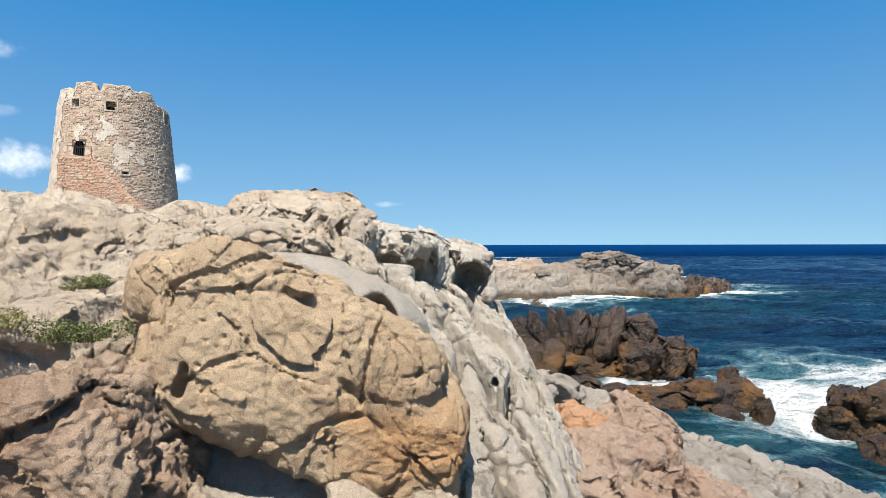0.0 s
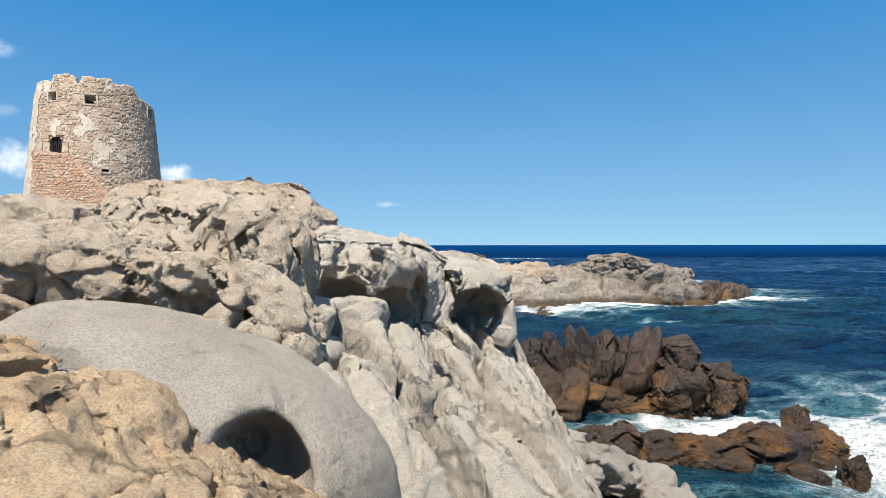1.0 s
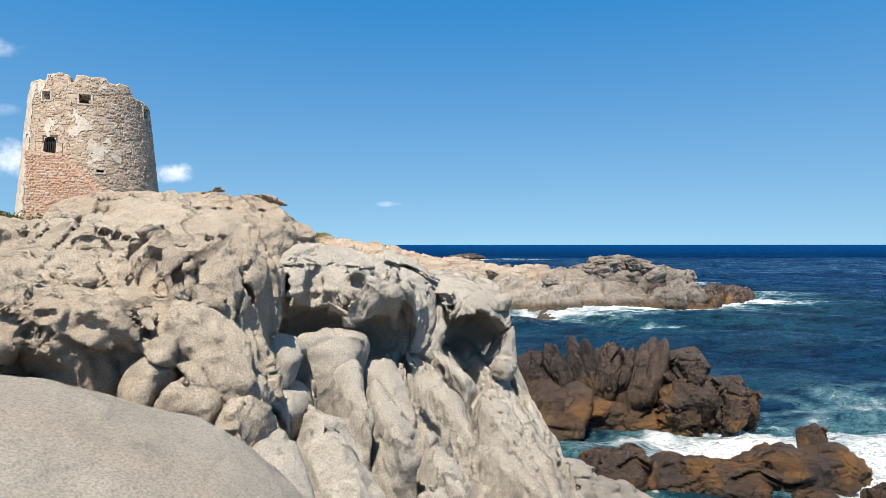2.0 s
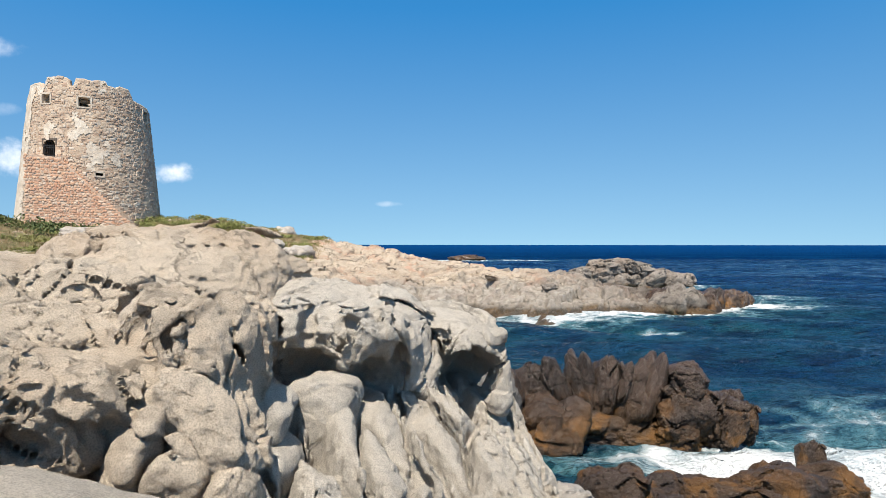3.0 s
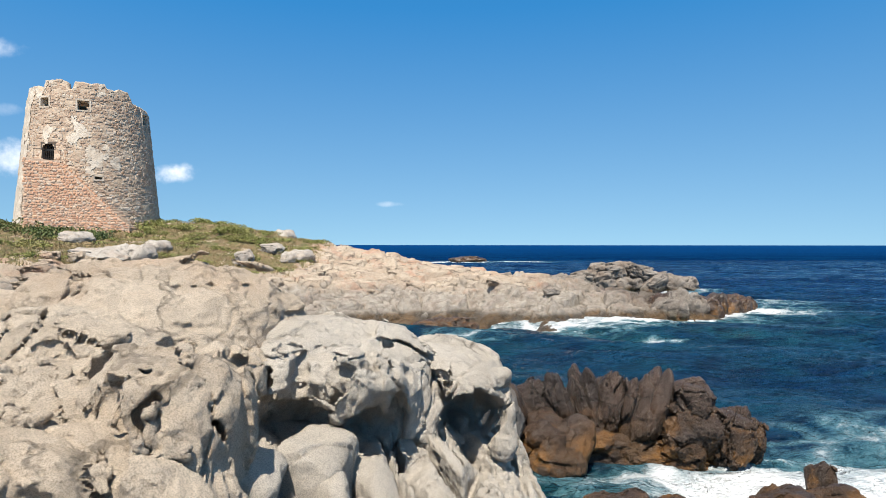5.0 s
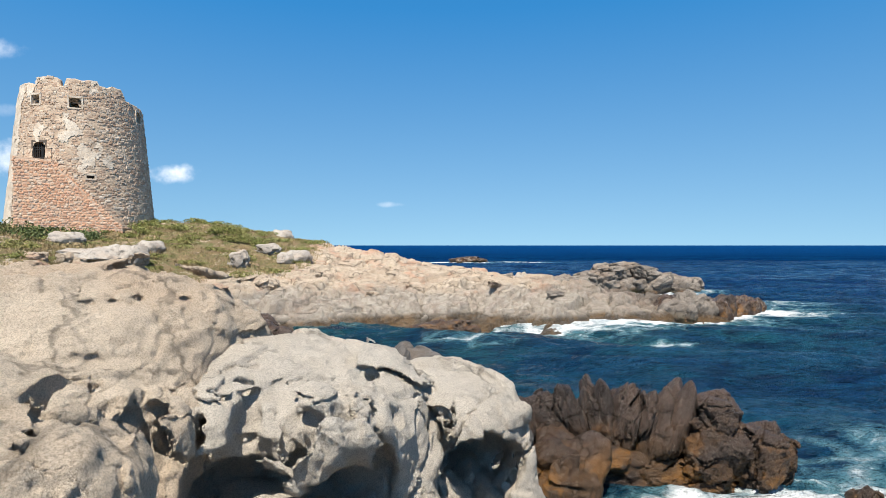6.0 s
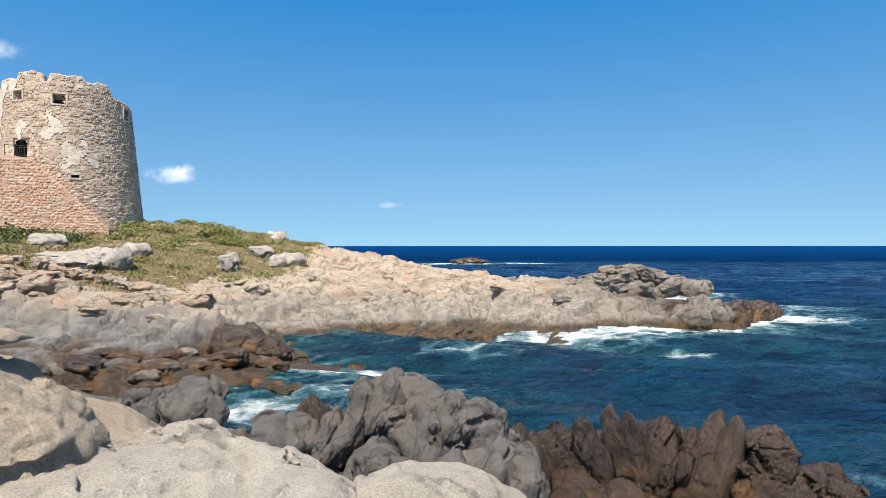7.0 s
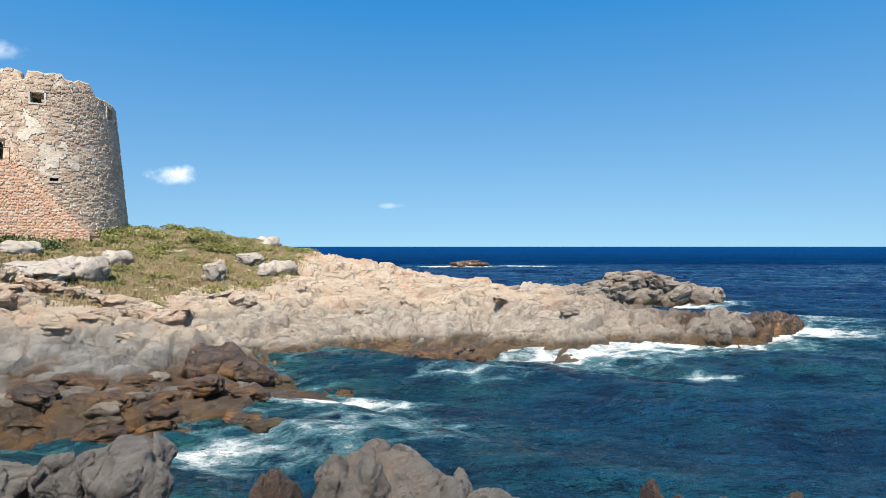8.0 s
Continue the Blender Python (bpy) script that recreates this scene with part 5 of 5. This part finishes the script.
bm = bmesh.new()
ring = [bm.verts.new(tower_point(t, 17.2, -0.85)) for t in ths[::6]]
bm.faces.new(ring)
part("deck", bm, MORTAR, tower)
for t0, b0, h0, w0, arch in OPENINGS:
    a = FACING + t0
    o, r = Vector((math.cos(a), math.sin(a), 0)), Vector((-math.sin(a), math.cos(a), 0))
    mid = Vector((TX, TY, 0)) + o * (tower_r((b0 + h0) / 2) - 0.85)
    bm = bmesh.new()
    zc = Vector((0, 0, (b0 + h0) / 2))
    hh = (h0 - b0) / 2
    mid = mid - o * (0.12 if arch else 0.0)
    box(bm, mid + zc + r * (w0 + 0.06), o * 0.9, r * 0.07, Vector((0, 0, hh + 0.1)))
    box(bm, mid + zc - r * (w0 + 0.06), o * 0.9, r * 0.07, Vector((0, 0, hh + 0.1)))
    box(bm, mid + Vector((0, 0, h0 + 0.06)), o * 0.9, r * (w0 + 0.1), Vector((0, 0, 0.08)))
    box(bm, mid + Vector((0, 0, b0 - 0.05)), o * 0.95, r * (w0 + 0.1), Vector((0, 0, 0.06)))
    box(bm, mid + zc - o * 0.92, o * 0.04, r * (w0 + 0.1), Vector((0, 0, hh + 0.1)))
    name = "doorway" if arch else "window"
    opening = part(name, bm, PLASTER if not arch else DARK, tower, "deep dark %s opening in the stone wall" % name)
    if arch:
        for n in range(6):
            bm = bmesh.new()
            box(bm, mid + zc + o * 0.7 + r * (w0 * (n - 2.5) / 3), o * 0.018, r * 0.018, Vector((0, 0, hh)))
            part("bar", bm, IRON, opening, "black iron bar" if n == 0 else "")
        for n in (-0.4, 0.35):
            bm = bmesh.new()
            box(bm, mid + zc + o * 0.7 + Vector((0, 0, hh * n)), o * 0.018, r * w0, Vector((0, 0, 0.03)))
            part("cross_bar", bm, IRON, opening)

# the stair ramp against the wall
RAMP_TOP = [(-4.7, 12.25), (-2.3, 12.1), (2.3, 7.3)]


def ramp_point(u, out, z):
    return Vector((TX, TY, 0)) + RIGHT * u + OUT * out + Vector((0, 0, z))


ramp = tagged(new("stair_ramp"), "orange stone stair ramp rising against the tower to its door", "stairs")
bm = bmesh.new()
prof = [(-4.7, 6.0), (2.9, 6.0), (2.9, 6.9)] + RAMP_TOP[::-1]
front = [bm.verts.new(ramp_point(u, 6.1, z)) for u, z in prof]
back = [bm.verts.new(ramp_point(u, 1.8, z)) for u, z in prof]
bm.faces.new(front)
for k in range(len(prof)):
    n = (k + 1) % len(prof)
    bm.faces.new((front[k], back[k], back[n], front[n]))
bmesh.ops.recalc_face_normals(bm, faces=bm.faces)
part("ramp_body", bm, RAMP_MORTAR, ramp)
for k in range(24):
    u, z = -2.2 + 4.4 * k / 24, 12.1 - 4.75 * k / 24
    bm = bmesh.new()
    box(bm, ramp_point(u, 5.2, z + 0.02), RIGHT * 0.11, OUT * 0.7, Vector((0, 0, 0.09)))
    part("step", bm, RAMP_STONE, ramp)
rail = tagged(new("iron_rail"), "thin dark iron handrail beside the tower door", "handrail")
for k in range(4):
    bm = bmesh.new()
    box(bm, ramp_point(-4.0 + 0.62 * k, 6.0, 12.55), RIGHT * 0.02, OUT * 0.02, Vector((0, 0, 0.5)))
    part("post", bm, IRON, rail)
bm = bmesh.new()
box(bm, ramp_point(-3.05, 6.0, 13.02), RIGHT * 1.0, OUT * 0.02, Vector((0, 0, 0.02)))
part("handrail", bm, IRON, rail)


# stones of the tower and the ramp
def stone_mesh(seed):
    q = random.Random(seed)
    bm = bmesh.new()
    j = lambda s: q.uniform(-s, s)
    fr = [bm.verts.new((x * (0.40 + j(0.06)), 1.0, z * (0.40 + j(0.07)))) for x, z in ((-1, -1), (1, -1), (1, 1), (-1, 1))]
    bk = [bm.verts.new((x * (0.5 + j(0.03)), 0.0, z * (0.5 + j(0.03)))) for x, z in ((-1, -1), (1, -1), (1, 1), (-1, 1))]
    top = bm.verts.new((j(0.15), 1.0 + q.uniform(0.05, 0.3), j(0.15)))
    for k in range(4):
        n = (k + 1) % 4
        bm.faces.new((fr[k], bk[k], bk[n], fr[n]))
        bm.faces.new((fr[k], fr[n], top))
    bmesh.ops.recalc_face_normals(bm, faces=bm.faces)
    me = bpy.data.meshes.new("stone")
    bm.to_mesh(me)
    bm.free()
    return me


STONES = [stone_mesh(k) for k in range(7)]
STONE_V = [np.array([v.co for v in me.vertices], np.float32) for me in STONES]
STONE_F = [np.array([tuple(p.vertices) + ((p.vertices[2],) if len(p.vertices) == 3 else ()) for p in me.polygons]) for me in STONES]


def lay_stones(parent, placed, material, inside_window, limit):
    """Single stones within a window of the wall, the rest joined."""
    sv, sf, n, single = [], [], 0, 0
    for k, (m, key) in enumerate(placed):
        v = k % len(STONES)
        if single < limit and inside_window(*key):
            me = STONES[v]
            if not me.materials:
                me.materials.append(STONE)
            ob = new("stone", me)
            ob.parent = parent
            ob.matrix_basis = m
            if ob.material_slots[0].material is not material:
                ob.material_slots[0].link = "OBJECT"
                ob.material_slots[0].material = material
            single += 1
        else:
            mm = np.array(m, np.float32)
            sv.append(STONE_V[v] @ mm[:3, :3].T + mm[:3, 3])
            tri = [list(p.vertices) for p in STONES[v].polygons]
            sf += [[n + q for q in p] for p in tri]
            n += len(STONE_V[v])
    me = bpy.data.meshes.new("stonework")
    me.from_pydata(np.concatenate(sv).tolist(), [], sf)
    me.materials.append(material)
    ob = new("stonework", me)
    ob.parent = parent
    tagged(ob, kind="stuff")


q = random.Random(21)
placed, z = [], 6.6
while z < 19.2:
    h = q.uniform(0.13, 0.27)
    th = radians(-100) + q.uniform(0, 0.05)
    while th < radians(100):
        w = q.choice((0.16, 0.22, 0.3, 0.38, 0.52)) * q.uniform(0.8, 1.25)
        dth = w / tower_r(z)
        tc, zc = th + dth / 2, z + h / 2 + q.uniform(-0.07, 0.07)
        th += dth
        ti = int((tc + math.pi) / (2 * math.pi) * th_n) % th_n
        zi = int((zc - TZ0) / (tops[ti] - TZ0) * z_n)
        if zi >= z_n - 1 or in_opening(tc, zc, 0.12) or cover[ti, zi] or q.random() < 0.1:
            continue
        a = FACING + tc
        proud = q.uniform(0.01, 0.065)
        m = Matrix(((-math.sin(a) * w, math.cos(a) * proud, 0, 0), (math.cos(a) * w, math.sin(a) * proud, 0, 0), (0, 0, h, 0), (0, 0, 0, 1)))
        m.translation = Vector(tower_point(tc, zc, -0.01))
        m = m @ Matrix.Rotation(q.uniform(-0.22, 0.22), 4, "Y") @ Matrix.Diagonal((q.uniform(0.75, 1.1), 1, q.uniform(0.7, 1.2), 1))
        placed.append((m, (tc, zc)))
    z += h
lay_stones(tower, placed, STONE, lambda t, zc: abs(t) < radians(42) and 11 < zc < 17, 290)
placed, z = [], 6.2
while z < 12.2:
    h, u = q.uniform(0.14, 0.26), -4.7 + q.uniform(-0.15, 0.05)
    while u < 2.8:
        w = q.uniform(0.14, 0.42)
        uc, zc = u + w / 2, z + h / 2 + q.uniform(-0.05, 0.05)
        u += w
        lid = np.interp(uc, [-4.7, -2.3, 2.3, 2.9], [12.25, 12.1, 7.3, 6.9])
        if zc + h / 2 > lid:
            continue
        m = Matrix(((RIGHT.x * w, OUT.x * 0.05, 0, 0), (RIGHT.y * w, OUT.y * 0.05, 0, 0), (0, 0, h, 0), (0, 0, 0, 1)))
        m.translation = ramp_point(uc, 6.09, zc)
        placed.append((m @ Matrix.Rotation(q.uniform(-0.55, 0.55), 4, "Y") @ Matrix.Diagonal((q.uniform(0.7, 1.0), q.uniform(0.4, 1.1), q.uniform(0.7, 1.0), 1)), (uc, zc)))
    z += h
lay_stones(ramp, placed, RAMP_STONE, lambda u, zc: zc > 8.5, 160)

# ---- plants ----
def leaf_material(name, a, b, c):
    a, b, c = (tuple(0.85 * x for x in y) for y in (a, b, c))
    k = Nodes(name, 0.7)
    geo = k.n.new("ShaderNodeNewGeometry")
    r = geo.outputs["Random Per Island"]
    col = k.mix(k.ramp(r, 0.0, 0.7), a, b)
    col = k.mix(k.ramp(r, 0.8, 1.0), col, c)
    col = k.mix(k.ramp(k.noise(0.6, 4), 0.4, 0.7, 0.0, 0.5), col, c)
    return k.done(col, 0.7)


LEAF = leaf_material("green_leaf", (0.045, 0.075, 0.02), (0.10, 0.135, 0.03), (0.19, 0.165, 0.06))
YELLOW_LEAF = leaf_material("yellow_green_leaf", (0.13, 0.155, 0.03), (0.24, 0.255, 0.065), (0.32, 0.25, 0.10))
DRY = leaf_material("dry_grass", (0.26, 0.18, 0.085), (0.40, 0.29, 0.15), (0.20, 0.19, 0.065))
TWIG = Nodes("twig_bark", 0.9).done((0.09, 0.06, 0.04))


def leaf_cloud(n, size, spread, seed):
    """Leaves as small bent blades, thick towards the outside of an uneven clump."""
    g = np.random.default_rng(seed)
    lumps = g.normal(0, 0.45, (9, 3)) * spread
    lumps[:, 2] = np.abs(lumps[:, 2]) * 0.7 + 0.15 * spread[2]
    d = g.normal(0, 1, (n, 3))
    d /= np.linalg.norm(d, axis=1, keepdims=True)
    c = lumps[g.integers(0, 9, n)] + d * np.array(spread) * 0.42 * g.uniform(0.5, 1, (n, 1)) ** 0.5
    c[:, 2] = np.abs(c[:, 2])
    a = g.normal(0, 1, (n, 3))
    a /= np.linalg.norm(a, axis=1, keepdims=True)
    b = np.cross(a, g.normal(0, 1, (n, 3)))
    b /= np.linalg.norm(b, axis=1, keepdims=True)
    s = size * g.uniform(0.6, 1.3, (n, 1))
    v = np.stack([c - a * s, c - b * s * 0.45, c + a * s, c + b * s * 0.45], 1).reshape(-1, 3)
    return v, np.arange(4 * n).reshape(-1, 4)


def shrub(name, label, meshes, at, s, rz, group="shrubs on the hill"):
    ob = new(name)
    ob.matrix_world = pose(*at, 0, 0, rz) @ Matrix.Scale(s, 4)
    for nm, me in meshes:
        o = new(nm, me)
        o.parent = ob
    return tagged(ob, label, "shrub", group)


def shrub_meshes(n, size, spread, seed, material):
    v, f = leaf_cloud(n, size, np.array(spread), seed)
    bm = bmesh.new()
    q = random.Random(seed)
    for k in range(7):
        tip = Vector((q.uniform(-0.5, 0.5) * spread[0], q.uniform(-0.5, 0.5) * spread[1], spread[2] * 0.7))
        side = tip.cross(Vector((0.3, 0.8, 0.1))).normalized() * 0.018
        up = tip.cross(side).normalized() * 0.018
        base = [bm.verts.new(w) for w in (side, up, -side - up)]
        end = bm.verts.new(tip)
        for j in range(3):
            bm.faces.new((base[j], base[(j + 1) % 3], end))
    me = bpy.data.meshes.new("stem")
    bm.to_mesh(me)
    bm.free()
    me.materials.append(TWIG)
    return [("foliage", mesh_of("foliage", v, f, material, False)), ("stem", me)]


GREEN_SHRUBS = [shrub_meshes(700, 0.075, (1.0, 0.9, 0.55), k, LEAF) for k in range(3)]
LOW_SHRUBS = [shrub_meshes(520, 0.07, (1.0, 0.9, 0.3), k + 10, YELLOW_LEAF) for k in range(3)]
DRY_SHRUBS = [shrub_meshes(420, 0.06, (0.9, 0.8, 0.28), k + 20, DRY) for k in range(3)]
q = random.Random(31)
for k in range(16):
    x, y = -38 + 11 * q.random(), 50.0 + 4.0 * q.random()
    shrub("bush", "dark green dense bush below the stone tower", GREEN_SHRUBS[k % 3], (x, y, ground_z(x, y) - 0.05), q.uniform(1.2, 1.9), q.uniform(0, 360))
CREST_SHRUBS = [shrub_meshes(760, 0.08, (1.0, 0.9, 0.5), k + 30, YELLOW_LEAF) for k in range(3)]
for k in range(34):
    x, y = q.uniform(-28, -15), q.uniform(55, 67)
    shrub("bush", "yellow-green bush on the crest of the hill", CREST_SHRUBS[k % 3], (x, y, ground_z(x, y) - 0.05), q.uniform(0.8, 1.4), q.uniform(0, 360))
n = 0
while n < 130:
    x, y = q.uniform(-30, -11), q.uniform(40, 70)
    _, dd, gg = land_height(np.array([x]), np.array([y]))
    if gg[0] < 0.5:
        continue
    n += 1
    kinds = DRY_SHRUBS if q.random() < 0.3 else LOW_SHRUBS
    shrub("low_shrub", "low dry brown scrub on the slope" if kinds is DRY_SHRUBS else "low yellow-green scrub on the slope", kinds[n % 3], (x, y, ground_z(x, y) - 0.04), q.uniform(0.6, 1.3), q.uniform(0, 360))
NEAR_SHRUB = shrub_meshes(2600, 0.02, (0.5, 0.4, 0.28), 41, LEAF)
NEAR_DRY = shrub_meshes(1500, 0.018, (0.45, 0.35, 0.2), 43, YELLOW_LEAF)
shrub("rock_shrub", "small green shrub growing from a rock crevice", NEAR_SHRUB, (-2.7, 4.45, 3.5), 0.62, 0, "shrubs in the rocks")
shrub("rock_shrub", "small green shrub growing from a rock crevice", NEAR_SHRUB, (-2.85, 4.85, 3.85), 0.45, 80, "shrubs in the rocks")
shrub("rock_shrub", "small yellow-green shrub growing from a rock crevice", NEAR_DRY, (-3.15, 4.5, 3.6), 0.7, 0, "shrubs in the rocks")
g = np.random.default_rng(5)
c = np.stack([g.uniform(-32, -10, 26000), g.uniform(38, 70, 26000)], 1)
hz, _, gg = land_height(c[:, 0], c[:, 1])
keep = (gg > 0.35) & (fbm(plane(c[:, 0], c[:, 1]), 0.8, 3, 91) > -0.25)
c, hz = c[keep], hz[keep]
a = g.uniform(0, 6.28, len(c))
lean = g.normal(0, 0.08, (len(c), 2))
hgt = g.uniform(0.1, 0.3, len(c))
wid = 0.03
root = np.stack([c[:, 0], c[:, 1], hz - 0.02], 1)
side = np.stack([np.cos(a) * wid, np.sin(a) * wid, 0 * a], 1)
tip = root + np.stack([lean[:, 0], lean[:, 1], hgt], 1)
v = np.stack([root - side, root + side, tip + side * 0.2, tip - side * 0.2], 1).reshape(-1, 3)
grass = new("grass", mesh_of("grass", v, np.arange(len(v)).reshape(-1, 4), DRY, False))
tagged(grass, "dry yellow-brown grass on the hillside", "grass", kind="stuff")
